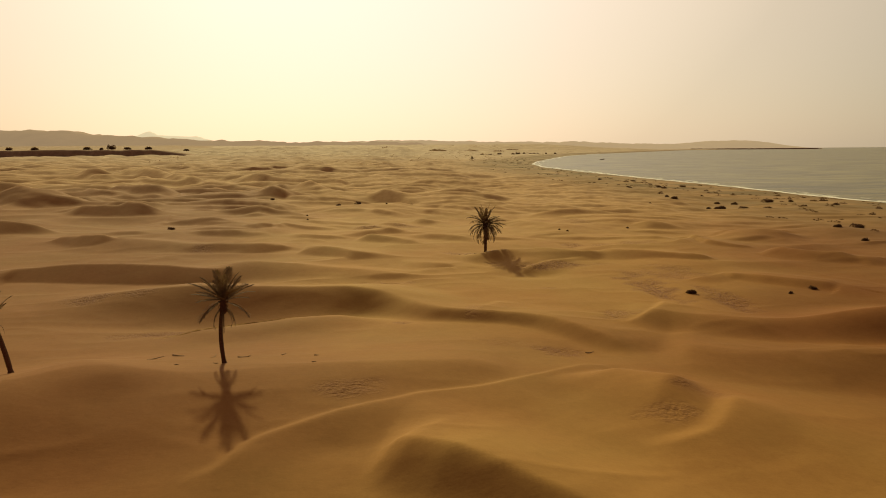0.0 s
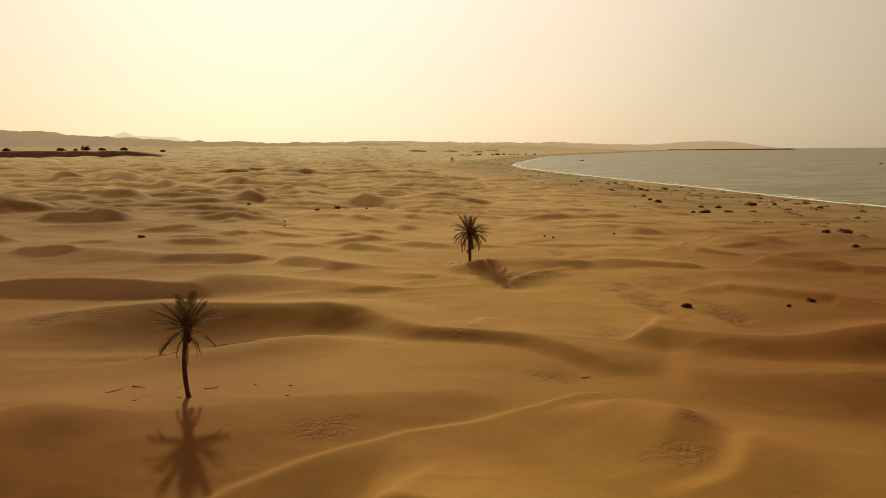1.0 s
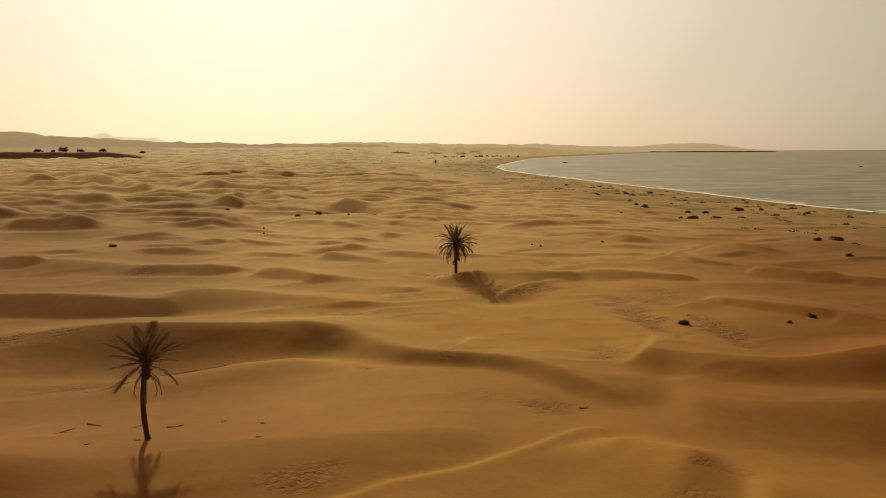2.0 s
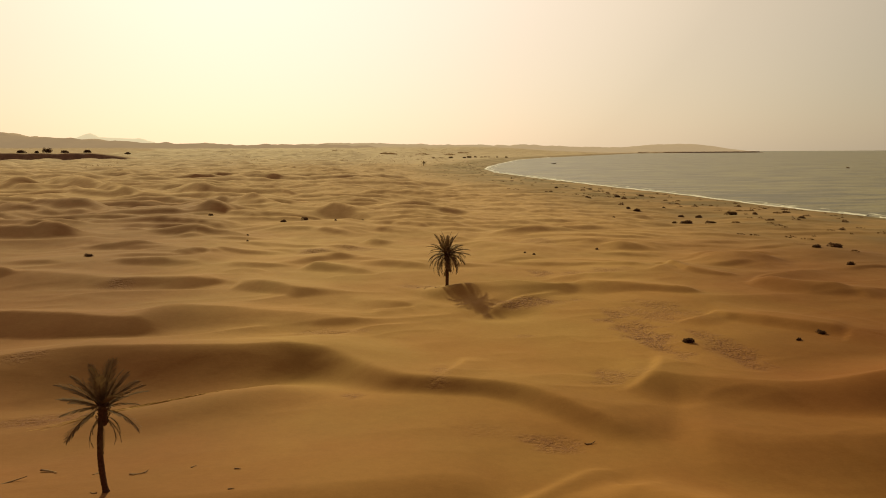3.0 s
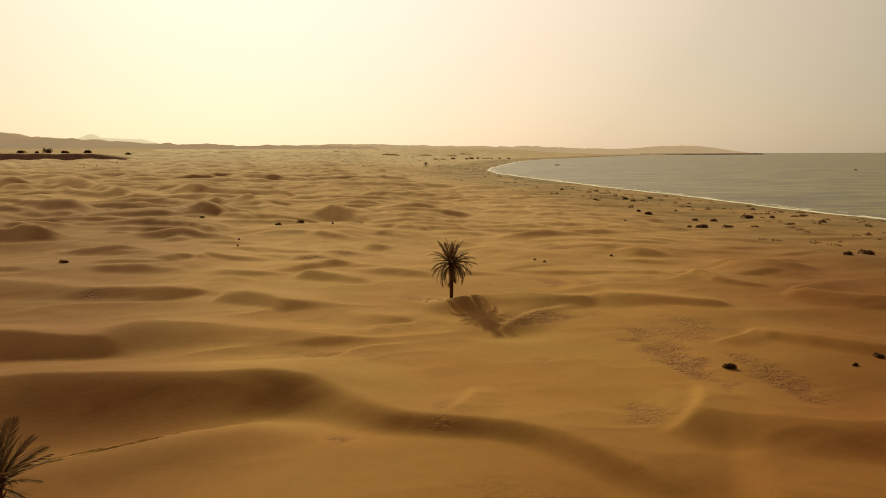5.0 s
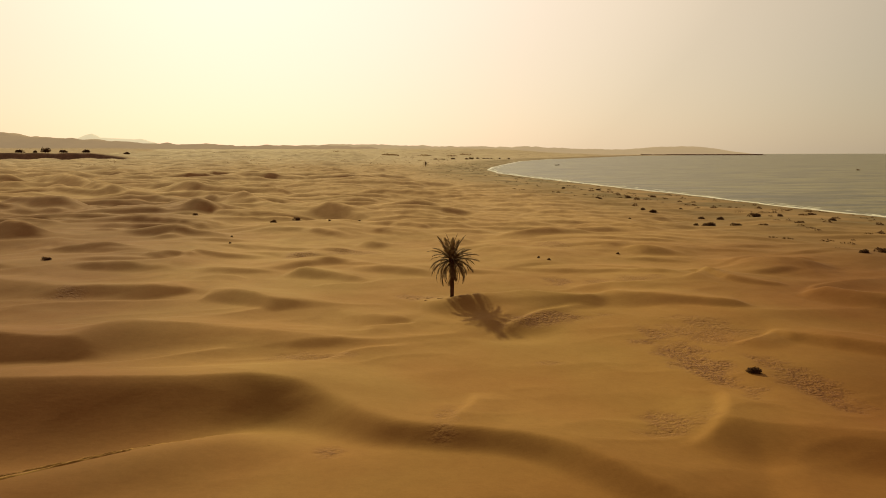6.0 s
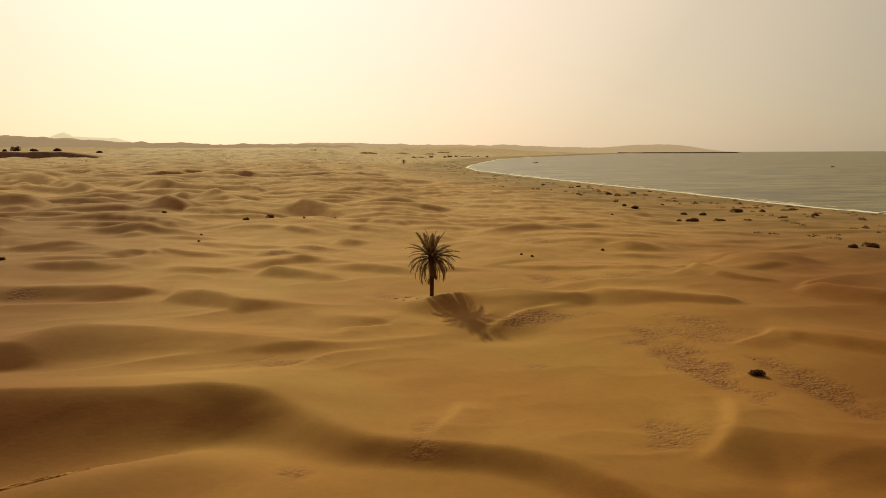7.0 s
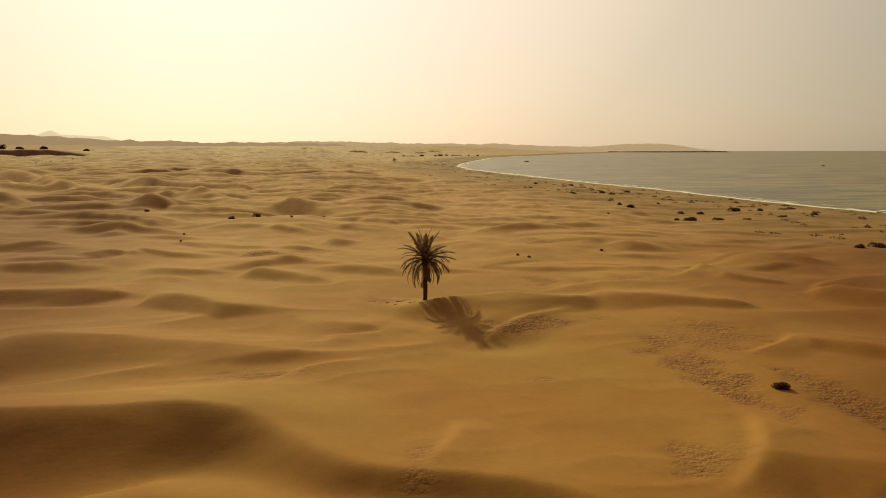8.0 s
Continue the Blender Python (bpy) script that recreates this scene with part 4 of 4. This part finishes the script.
def frond_mesh(name, length, arch, leaf, pairs, mat, seed, ragged=0.0):
    """A palm frond that leaves the origin along +x and bends down by arch degrees: midrib and two rows of leaflets."""
    r = random.Random(seed)
    verts, faces, spine = [], [], []
    n = 12
    p, d = Vector((0, 0, 0)), length / n
    for i in range(n + 1):
        t = i / n
        a = -radians(arch) * t ** 1.5
        spine.append((p.copy(), Vector((math.cos(a), 0, math.sin(a)))))
        p = p + Vector((math.cos(a), 0, math.sin(a))) * d
    for i, (q, u) in enumerate(spine):
        w = 0.035 * (1 - i / n) + 0.008
        up = Vector((-u.z, 0, u.x))
        verts += [q + Vector((0, w, 0)), q + up * w * 0.8, q - Vector((0, w, 0))]
        if i:
            k = 3 * (i - 1)
            faces += [(k, k + 1, k + 4, k + 3), (k + 1, k + 2, k + 5, k + 4), (k + 2, k, k + 3, k + 5)]
    rib = mesh(name, [tuple(v) for v in verts], faces, mat)
    verts, faces = [], []
    for i in range(pairs):
        t = 0.14 + 0.86 * i / (pairs - 1)
        k = min(int(t * n), n - 1)
        q = spine[k][0].lerp(spine[k + 1][0], t * n - k)
        u = spine[k][1]
        up = Vector((-u.z, 0, u.x))
        size = leaf * (0.35 + 0.65 * math.sin(math.pi * min(1, 0.15 + t * 0.8))) * (1.0 if t < 0.9 else 0.75)
        for s in (-1, 1):
            if r.random() < ragged:
                continue
            fwd = r.uniform(1.05, 1.6)
            tip = q + (u * fwd + Vector((0, s * r.uniform(0.75, 1.0), 0)) + up * r.uniform(-0.05, 0.4)).normalized() * size * r.uniform(0.85, 1.1)
            tip.z -= 0.08 * size
            w = u * 0.026 + up * 0.006
            m = q.lerp(tip, 0.55)
            k0 = len(verts)
            verts += [q - w * 0.7, q + w * 0.7, m + w, m - w, tip]
            faces += [(k0, k0 + 1, k0 + 2, k0 + 3), (k0 + 3, k0 + 2, k0 + 4)]
    return rib, mesh("blade", [tuple(v) for v in verts], faces, mat)


def trunk_mesh(name, tall, radius, lean, bend, seed):
    """A tapered trunk with the steps of old leaf bases; lean and bend are the top's and the middle's shift along x and y."""
    r = random.Random(seed)
    verts, faces, m, rings = [], [], 12, int(tall / 0.085)
    for i in range(rings + 1):
        t = i / rings
        cx = lean[0] * t + bend[0] * 4 * t * (1 - t)
        cy = lean[1] * t + bend[1] * 4 * t * (1 - t)
        rad = radius * (1.25 - 0.5 * min(1, t * 7) if t < 1 / 7 else 0.75 + 0.1 * math.sin(t * 5)) * (1 + 0.35 * max(0, (t - 0.82) / 0.18))
        for k in range(m):
            a = 2 * math.pi * (k + 0.5 * (i % 2)) / m
            knob = rad * (1.0 + (0.16 if (k + i) % 2 else -0.06) + r.uniform(-0.05, 0.05))
            verts.append((cx + knob * math.cos(a), cy + knob * math.sin(a), tall * t - 0.25 * (1 - t)))
    for i in range(rings):
        for k in range(m):
            a, b = i * m + k, i * m + (k + 1) % m
            faces.append((a, b, b + m, a + m))
    faces.append(tuple(range(rings * m, rings * m + m)))
    return mesh(name, verts, faces, BARK)


def boot_mesh(name, radius, tall, seed):
    """The shaggy swelling of cut leaf bases under the crown."""
    r = random.Random(seed)
    verts, faces = [], []
    for i in range(70):
        t = r.random()
        a = r.uniform(0, 6.283)
        rad = radius * (0.85 + 0.45 * math.sin(math.pi * (0.2 + 0.6 * t)))
        base = Vector((rad * 0.7 * math.cos(a), rad * 0.7 * math.sin(a), (t - 0.75) * tall))
        out = Vector((math.cos(a), math.sin(a), r.uniform(0.8, 1.8))).normalized() * r.uniform(0.14, 0.3)
        side = Vector((-math.sin(a), math.cos(a), 0)) * 0.045
        k = len(verts)
        verts += [tuple(base - side), tuple(base + side), tuple(base + out + side * 0.5), tuple(base + out - side * 0.5), tuple(base + out * 0.5 + Vector((math.cos(a), math.sin(a), 0)) * 0.06)]
        faces += [(k, k + 1, k + 4), (k + 1, k + 2, k + 4), (k + 2, k + 3, k + 4), (k + 3, k, k + 4)]
    m = 10
    k = len(verts)
    for z, f in ((-0.8, 0.75), (-0.4, 1.0), (0.0, 1.0), (0.25, 0.5)):
        verts += [(radius * f * math.cos(2 * math.pi * q / m), radius * f * math.sin(2 * math.pi * q / m), z * tall) for q in range(m)]
    for j in range(3):
        for q in range(m):
            faces.append((k + j * m + q, k + j * m + (q + 1) % m, k + (j + 1) * m + (q + 1) % m, k + (j + 1) * m + q))
    return mesh(name, verts, faces, BARK)


GREEN = [frond_mesh("frond", 2.35, arch, 0.62, 44, FROND, 50 + i) for i, arch in enumerate((26, 52, 80))]
FULL = [frond_mesh("frond", 2.35, arch, 0.47, 44, FROND, 55 + i) for i, arch in enumerate((26, 52, 80))]
DEAD = [frond_mesh("dry_frond", 2.1, arch, 0.26, 26, DRY, 60 + i, 0.25) for i, arch in enumerate((60, 85))]


def palm(x, y, tall, radius, lean, bend, tiers, dead, size, seed, label, fronds=GREEN):
    """tiers: rows of (how many, elevation, which frond)."""
    r = random.Random(seed)
    ob = tagged(new("date_palm"), label, "palm tree", "palms on the dunes")
    ob.location = (x, y, height(x, y) - 0.05)
    part("trunk", trunk_mesh("trunk", tall, radius, lean, bend, seed), ob)
    top = Vector((lean[0], lean[1], tall))
    part("leaf_base", boot_mesh("leaf_base", radius * 1.35, 1.0, seed), ob, Matrix.Translation(top))
    for count, elev, kind in tiers:
        turn = r.uniform(0, 360)
        for i in range(count):
            a = turn + 360 * i / count + r.uniform(-12, 12)
            e = elev + r.uniform(-9, 9)
            s = size * r.uniform(0.86, 1.1)
            m = Matrix.Translation(top + Vector((0, 0, r.uniform(-0.1, 0.15)))) @ Matrix.Rotation(radians(a), 4, "Z") @ Matrix.Rotation(radians(-e), 4, "Y")
            rib, leaflets = fronds[kind]
            frond = part("frond", rib, ob, m @ Matrix.Rotation(radians(r.uniform(-25, 25)), 4, "X") @ Matrix.Scale(s, 4))
            part("blade", leaflets, frond)
    for i in range(dead):
        a, e = 150 + 360 * i / dead + r.uniform(-18, 18), r.uniform(-55, -20)
        rib, leaflets = DEAD[i % 2]
        frond = part("dry_frond", rib, ob, Matrix.Translation(top + Vector((0, 0, -0.35))) @ Matrix.Rotation(radians(a), 4, "Z") @ Matrix.Rotation(radians(-e), 4, "Y") @ Matrix.Scale(size * r.uniform(0.75, 1.0), 4), "dry brown hanging frond")
        part("blade", leaflets, frond)
    return ob


palm(-10.9, 46.1, 4.15, 0.148, (0.05, 0.0), (-0.22, 0.0), ((4, 80, 0), (7, 60, 0), (8, 38, 0), (6, 16, 0), (3, -4, 1)), 10, 0.92, 3,
     "slender date palm with a sparse crown and dry hanging fronds")
palm(11.85, 101.5, 4.1, 0.23, (0.0, 0.0), (0.03, 0.0), ((4, 82, 0), (8, 64, 0), (10, 46, 1), (11, 28, 1), (11, 10, 2), (10, -10, 2), (8, -30, 2), (6, -46, 2)), 5, 1.2, 4,
     "stout date palm with a full round crown on a sandy hump", FULL)
palm(-24.1, 45.3, 3.7, 0.17, (-0.95, 0.0), (0.08, 0.0), ((4, 78, 0), (5, 55, 0)), 9, 0.75, 5,
     "leaning date palm with a dark rough trunk and drooping fronds")
palm(69, 800, 4.3, 0.3, (0.0, 0.0), (0.0, 0.0), ((6, 75, 0), (9, 45, 1), (9, 15, 2)), 4, 1.25, 6, "far small date palm standing alone among low dunes")


def shrub_parts(seed, leaves):
    """Foliage of many small leaves on a low dome, and its stems; one metre across."""
    r = random.Random(seed)
    lobes = [(r.uniform(-0.2, 0.2), r.uniform(-0.2, 0.2), r.uniform(0.2, 0.34)) for _ in range(6)]
    verts, faces = [], []
    for i in range(leaves):
        lx, ly, lr = lobes[i % 6]
        a, e = r.uniform(0, 6.283), math.asin(r.uniform(-0.1, 1))
        q = r.uniform(0.55, 1.0) * lr
        c = Vector((lx + q * math.cos(a) * math.cos(e), ly + q * math.sin(a) * math.cos(e), max(0.0, 0.02 + 1.25 * q * math.sin(e))))
        u = Vector((r.uniform(-1, 1), r.uniform(-1, 1), r.uniform(-0.4, 1))).normalized()
        v = u.cross(Vector((r.uniform(-1, 1), r.uniform(-1, 1), r.uniform(-1, 1)))).normalized()
        k = len(verts)
        s = r.uniform(0.05, 0.085)
        verts += [tuple(c - u * s), tuple(c + v * s * 0.5), tuple(c + u * s), tuple(c - v * s * 0.5)]
        faces.append((k, k + 1, k + 2, k + 3))
    foliage = mesh("foliage", verts, faces, SHRUB)
    verts, faces = [], []
    for i in range(14):
        a, e, ln = r.uniform(0, 6.283), r.uniform(0.3, 1.3), r.uniform(0.25, 0.5)
        d = Vector((math.cos(a) * math.cos(e), math.sin(a) * math.cos(e), math.sin(e)))
        s = d.cross(Vector((0, 0, 1))).normalized() * 0.012
        t = d.cross(s).normalized() * 0.012
        k = len(verts)
        verts += [tuple(s), tuple(t), tuple(-s - t), tuple(d * ln)]
        faces += [(k, k + 1, k + 3), (k + 1, k + 2, k + 3), (k + 2, k, k + 3)]
    return foliage, mesh("stems", verts, faces, TWIG)


KINDS = [shrub_parts(70 + i, 760) for i in range(4)]


def shrub(x, y, wide, tall, i, label="low dark shrub half buried in sand", group="shrubs on the dunes"):
    ob = tagged(new("shrub"), label, "shrub", group)
    part("foliage", KINDS[i % 4][0], ob)
    part("stems", KINDS[i % 4][1], ob)
    ob.matrix_world = Matrix.Translation((x, y, height(x, y) - 0.04)) @ Matrix.Rotation(i * 1.7, 4, "Z") @ Matrix.Diagonal((wide * 1.25, wide, tall * 2, 1))
    return ob


for i, (x, y, w) in enumerate([(31.1, 74.4, 1.8), (45.5, 76.3, 1.3), (42.0, 74.5, 0.9), (74.8, 113.1, 2.2), (79.5, 128.7, 2.6), (86, 133, 3.6), (28.1, 129.2, 0.9), (29.2, 127.2, 1.0), (42.5, 135.4, 1.1),
                               (-41.2, 130, 1.9), (-20, 150, 1.0), (-21.5, 160.7, 0.9), (-17.2, 188, 3.0), (-12.3, 190, 2.6), (-4.6, 178, 1.3), (-4, 188, 1.8), (1.6, 185, 1.8), (-35, 193, 2.0)]):
    shrub(x, y, 0.62 * w, 0.26 * w + 0.12, i)
for i, (x, y, w) in enumerate([(79, 211, 3.2), (77.5, 182, 2.2), (80.1, 180.9, 4.6), (84.2, 176.5, 3.2), (91.7, 222, 2.4), (86.5, 198, 3.0), (91, 197, 3.4), (104, 204, 4.6), (109, 201, 3.0), (113.5, 186, 3.4),
                               (81.5, 224, 2.4), (112, 291, 4.0), (101, 288, 4.0), (65, 190, 1.4), (88, 330, 3.0), (99, 352, 3.6), (106, 338, 3.2), (86, 368, 2.6), (76, 272, 2.4), (80, 260, 2.2), (54, 217.6, 1.6)]):
    shrub(x, y, 0.68 * w, 0.22 * w + 0.2, i + 2, "dark shrub on a small hummock above the beach", "shrubs along the beach")

# scattered low scrub and wrack above the beach, and far thickets on the plain


def scrub_field(name, label, places, seed, mat):
    r = random.Random(seed)
    verts, faces = [], []
    for x, y, w, h, count in places:
        z = height(x, y)
        for _ in range(count):
            a, q = r.uniform(0, 6.283), math.sqrt(r.random())
            c = Vector((x + w * q * math.cos(a), y + w * q * math.sin(a), z + h * r.random() * (1.1 - q)))
            u = Vector((r.uniform(-1, 1), r.uniform(-1, 1), r.uniform(0, 1))).normalized()
            v = u.cross(Vector((r.uniform(-1, 1), r.uniform(-1, 1), 0.3))).normalized()
            s = (0.11 + 0.085 * w) * r.uniform(0.6, 1.2)
            k = len(verts)
            verts += [tuple(c - u * s), tuple(c + v * s * 0.6), tuple(c + u * s), tuple(c - v * s * 0.6)]
            faces.append((k, k + 1, k + 2, k + 3))
    return tagged(new(name, mesh(name, verts, faces, mat)), label, "scrub", kind="stuff")


r = random.Random(91)
belt = []
for _ in range(320):
    y = 120 + 900 * r.random() ** 1.8
    x = float(shore_x(y)) - r.choice((4, 12, 20, 28, 40, 55)) * r.uniform(0.7, 1.3) - 2
    belt.append((x, y, r.uniform(0.25, 1.1) * (1 + y / 700), r.uniform(0.15, 0.5) * (1 + y / 700), 20))
for _ in range(42):
    y = r.uniform(150, 340)
    belt.append((float(shore_x(y)) - r.uniform(10, 62), y, r.uniform(0.6, 1.3), r.uniform(0.5, 0.9), 60))
scrub_field("beach_scrub", "sparse dark scrub and dried wrack above the waterline", belt, 92, SHRUB)
far = []
for _ in range(420):
    y = 700 + 1900 * r.random()
    x = r.uniform(-0.35 * y, min(float(shore_x(y)) - 25, 0.3 * y))
    if r.random() < 0.5:
        x = min(float(shore_x(y)) - 25, 0.12 * y) - r.uniform(0, 160)
    far.append((x, y, r.uniform(2, 8), r.uniform(1.2, 3.5), 14))
far += [(70, 1900, 26, 5, 160), (165, 1960, 20, 5, 120), (225, 1850, 14, 6, 80), (-60, 2050, 16, 4, 70), (-150, 1750, 12, 3.5, 50), (20, 1500, 10, 3, 40), (-330, 1500, 12, 3.5, 40), (300, 2150, 22, 5, 90)]
scrub_field("far_scrub", "thin thickets dotting the far plain", far, 93, HAZY)


def thicket_tree(x, y, z, wide, tall, seed, label="dark spreading tree on the pale terrace", group="trees on the terrace", leaf=SHRUB):
    """A far spreading acacia-like tree: trunk, limbs and a crown of clumps."""
    r = random.Random(seed)
    ob = tagged(new("desert_tree"), label, "tree", group)
    ob.location = (x, y, z)
    verts, faces = [], []
    for a, b, r0, r1 in [((0, 0, -0.5), (0, 0, tall * 0.45), 0.35, 0.25)] + [((0, 0, tall * 0.35), (r.uniform(-0.4, 0.4) * wide, r.uniform(-0.3, 0.3) * wide, tall * 0.75), 0.2, 0.08) for _ in range(5)]:
        k = len(verts)
        for c, q in ((a, r0), (b, r1)):
            verts += [(c[0] + q * math.cos(t * 1.2566), c[1] + q * math.sin(t * 1.2566), c[2]) for t in range(5)]
        faces += [(k + t, k + (t + 1) % 5, k + 5 + (t + 1) % 5, k + 5 + t) for t in range(5)]
    part("trunk", mesh("trunk", verts, faces, BARK), ob)
    lobes = [(r.uniform(-0.3, 0.3) * wide, r.uniform(-0.2, 0.2) * wide, r.uniform(0.16, 0.26) * wide, tall * r.uniform(0.6, 1.0)) for _ in range(8)]
    verts, faces = [], []
    for _ in range(800):
        lx, ly, lr, lz = lobes[r.randrange(8)]
        a, q = r.uniform(0, 6.283), math.sqrt(r.random())
        c = Vector((lx + lr * q * math.cos(a), ly + lr * q * math.sin(a), lz * (0.05 + 0.95 * r.random() ** 0.6 * math.sqrt(1.02 - q * q))))
        u = Vector((r.uniform(-1, 1), r.uniform(-1, 1), r.uniform(-1, 1))).normalized()
        v = u.cross(Vector((r.uniform(-1, 1), r.uniform(-1, 1), 1))).normalized()
        s = r.uniform(0.4, 1.0)
        k = len(verts)
        verts += [tuple(c - u * s), tuple(c + v * s), tuple(c + u * s), tuple(c - v * s)]
        faces.append((k, k + 1, k + 2, k + 3))
    part("crown", mesh("crown", verts, faces, leaf), ob)
    return ob


for i, (x, wide, tall) in enumerate([(-668, 16, 6), (-580, 18, 6), (-560, 9, 4), (-536, 19, 10), (-510, 15, 5), (-477, 14, 6), (-402, 13, 4), (-720, 14, 6)]):
    thicket_tree(x, 1345 + 9 * (i % 3), 15.3 if x < -410 else 12.5, wide, tall, 100 + i)

r = random.Random(17)
for i in range(16):
    x, y = 150 + i * 11 + r.uniform(-8, 8), 1480 + i * 10 + r.uniform(-60, 60)
    thicket_tree(x, y, height(x, y), r.uniform(4, 9), r.uniform(1.6, 3.2), 130 + i, "small dark tree near the head of the bay", "trees along the bay", HAZY)

# dead frond stems and bits of bark lying on the sand


def stem_mesh(name, long, thick, bend, seed):
    """A dry split stem, broad at its foot and curled, lying along x."""
    r = random.Random(seed)
    verts, faces, n, m = [], [], 10, 7
    for i in range(n + 1):
        t = i / n
        w = thick * (1.0 - 0.75 * t ** 0.7) * r.uniform(0.85, 1.15)
        c = Vector((long * (t - 0.5), bend * math.sin(math.pi * t), thick * 0.35 + 0.18 * long * (t - 0.3) ** 2))
        for k in range(m):
            a = 2 * math.pi * k / m
            verts.append((c.x, c.y + w * math.cos(a) * 1.3, c.z + w * math.sin(a) * 0.7))
    for i in range(n):
        for k in range(m):
            a, b = i * m + k, i * m + (k + 1) % m
            faces.append((a, b, b + m, a + m))
    faces += [tuple(range(m - 1, -1, -1)), tuple(range(n * m, n * m + m))]
    return mesh(name, verts, faces, STRAW)


STEMS = [stem_mesh("fallen_stem", ln, th, bd, 80 + i) for i, (ln, th, bd) in enumerate([(1.15, 0.08, 0.12), (0.75, 0.07, -0.08), (0.32, 0.06, 0.04)])]
STICKS = [(-16.2, 48.6, 35, 0), (-15.2, 50.2, -30, 0), (-12.6, 49.7, 80, 1), (-10.3, 49.0, 10, 1), (-10.0, 49.2, 70, 2), (-10.6, 48.8, -40, 2), (-13.7, 45.2, 5, 2), (-7.7, 49.6, 40, 2), (-5.0, 45.2, 0, 2), (-5.3, 48.7, -20, 2),
          (-11.5, 46.0, 160, 2), (14.9, 52.9, 20, 1), (9.6, 103.2, 15, 1), (8.3, 102.4, -10, 2), (10.6, 101.2, 30, 1), (9.0, 100.9, 5, 2), (13.6, 103.0, -35, 2), (7.2, 103.6, 60, 2), (13.2, 104.6, 20, 2)]
for x, y, a, k in STICKS:
    ob = tagged(new("fallen_stem", STEMS[k]), "dead dry palm stem lying on the sand", "palm stem", "fallen stems on the sand")
    ob.matrix_world = Matrix.Translation((x, y, height(x, y))) @ Matrix.Rotation(radians(a), 4, "Z")


def boat(x, y, turn):
    ob = tagged(new("boat"), "small dark open boat on the calm bay", "boat", "boats in the bay")
    ob.matrix_world = pose(x, y, SEA_Z - 0.15, 0, 0, turn)
    verts, faces = [], []
    prof = [(-3.4, 0.75, 0.95), (-1.5, 0.95, 0.9), (0.8, 0.9, 1.0), (2.4, 0.6, 1.2), (3.6, 0.06, 1.5)]
    for x0, w, h in prof:
        verts += [(x0, -w, h), (x0, -w * 0.7, 0.1), (x0, 0, -0.1), (x0, w * 0.7, 0.1), (x0, w, h), (x0, w * 0.85, h), (x0, 0, 0.2), (x0, -w * 0.85, h)]
    for i in range(len(prof) - 1):
        for q in range(8):
            a, b = i * 8 + q, i * 8 + (q + 1) % 8
            faces.append((a, b, b + 8, a + 8))
    faces += [tuple(range(7, -1, -1)), tuple(range(32, 40))]
    part("hull", mesh("hull", verts, faces, TWIG), ob)
    for x0 in (-1.6, 0.6):
        part("thwart", mesh("thwart", [(x0, -0.8, 0.75), (x0 + 0.3, -0.8, 0.75), (x0 + 0.3, 0.8, 0.75), (x0, 0.8, 0.75), (x0, -0.8, 0.68), (x0 + 0.3, -0.8, 0.68), (x0 + 0.3, 0.8, 0.68), (x0, 0.8, 0.68)],
                            [(0, 1, 2, 3), (7, 6, 5, 4), (0, 4, 5, 1), (1, 5, 6, 2), (2, 6, 7, 3), (3, 7, 4, 0)], TWIG), ob)
    return ob


boat(260, 977, 20)
boat(470, 672, 75)


# wheel ruts along the foot of the long dune: low ridges of pushed-up sand
def rut(shift, seed):
    r = random.Random(seed)
    c = crest_curve([(-21.5, 58.5), (-17.8, 60.2), (-15.2, 61.4), (-11.9, 63.4), (-10.2, 64.4), (-8.4, 65.4), (-6.6, 66.5), (-4.4, 67.8)], 14)
    verts, faces = [], []
    for k in range(len(c)):
        d = c[min(k + 1, len(c) - 1)] - c[max(k - 1, 0)]
        d = d / np.linalg.norm(d)
        side = np.array((-d[1], d[0]))
        mid = c[k] + side * (shift + 0.1 * math.sin(k * 0.17 + seed) + r.uniform(-0.03, 0.03))
        w, h = 0.2 * r.uniform(0.6, 1.3), 0.085 * r.uniform(0.4, 1.3)
        fade = math.sqrt(math.sin(math.pi * (k + 0.2) / (len(c) - 0.6)))
        w, h = w * fade, (h + 0.06) * fade - 0.06
        for q, z in ((-w, -0.06), (-0.3 * w, h), (0.3 * w, h * 0.9), (w, -0.06)):
            p = mid + side * q
            verts.append((float(p[0]), float(p[1]), height(*p) + z))
        if k:
            b = 4 * (k - 1)
            faces += [(b + q, b + q + 4, b + q + 5, b + q + 1) for q in range(3)]
    return mesh("wheel_rut", verts, faces, SAND, True)


for shift, seed in ((0.55, 1), (0.0, 3), (-0.5, 2)):
    tagged(new("wheel_rut", rut(shift, seed)), "low ridge of pushed-up sand beside an old wheel track", "wheel track", kind="stuff")
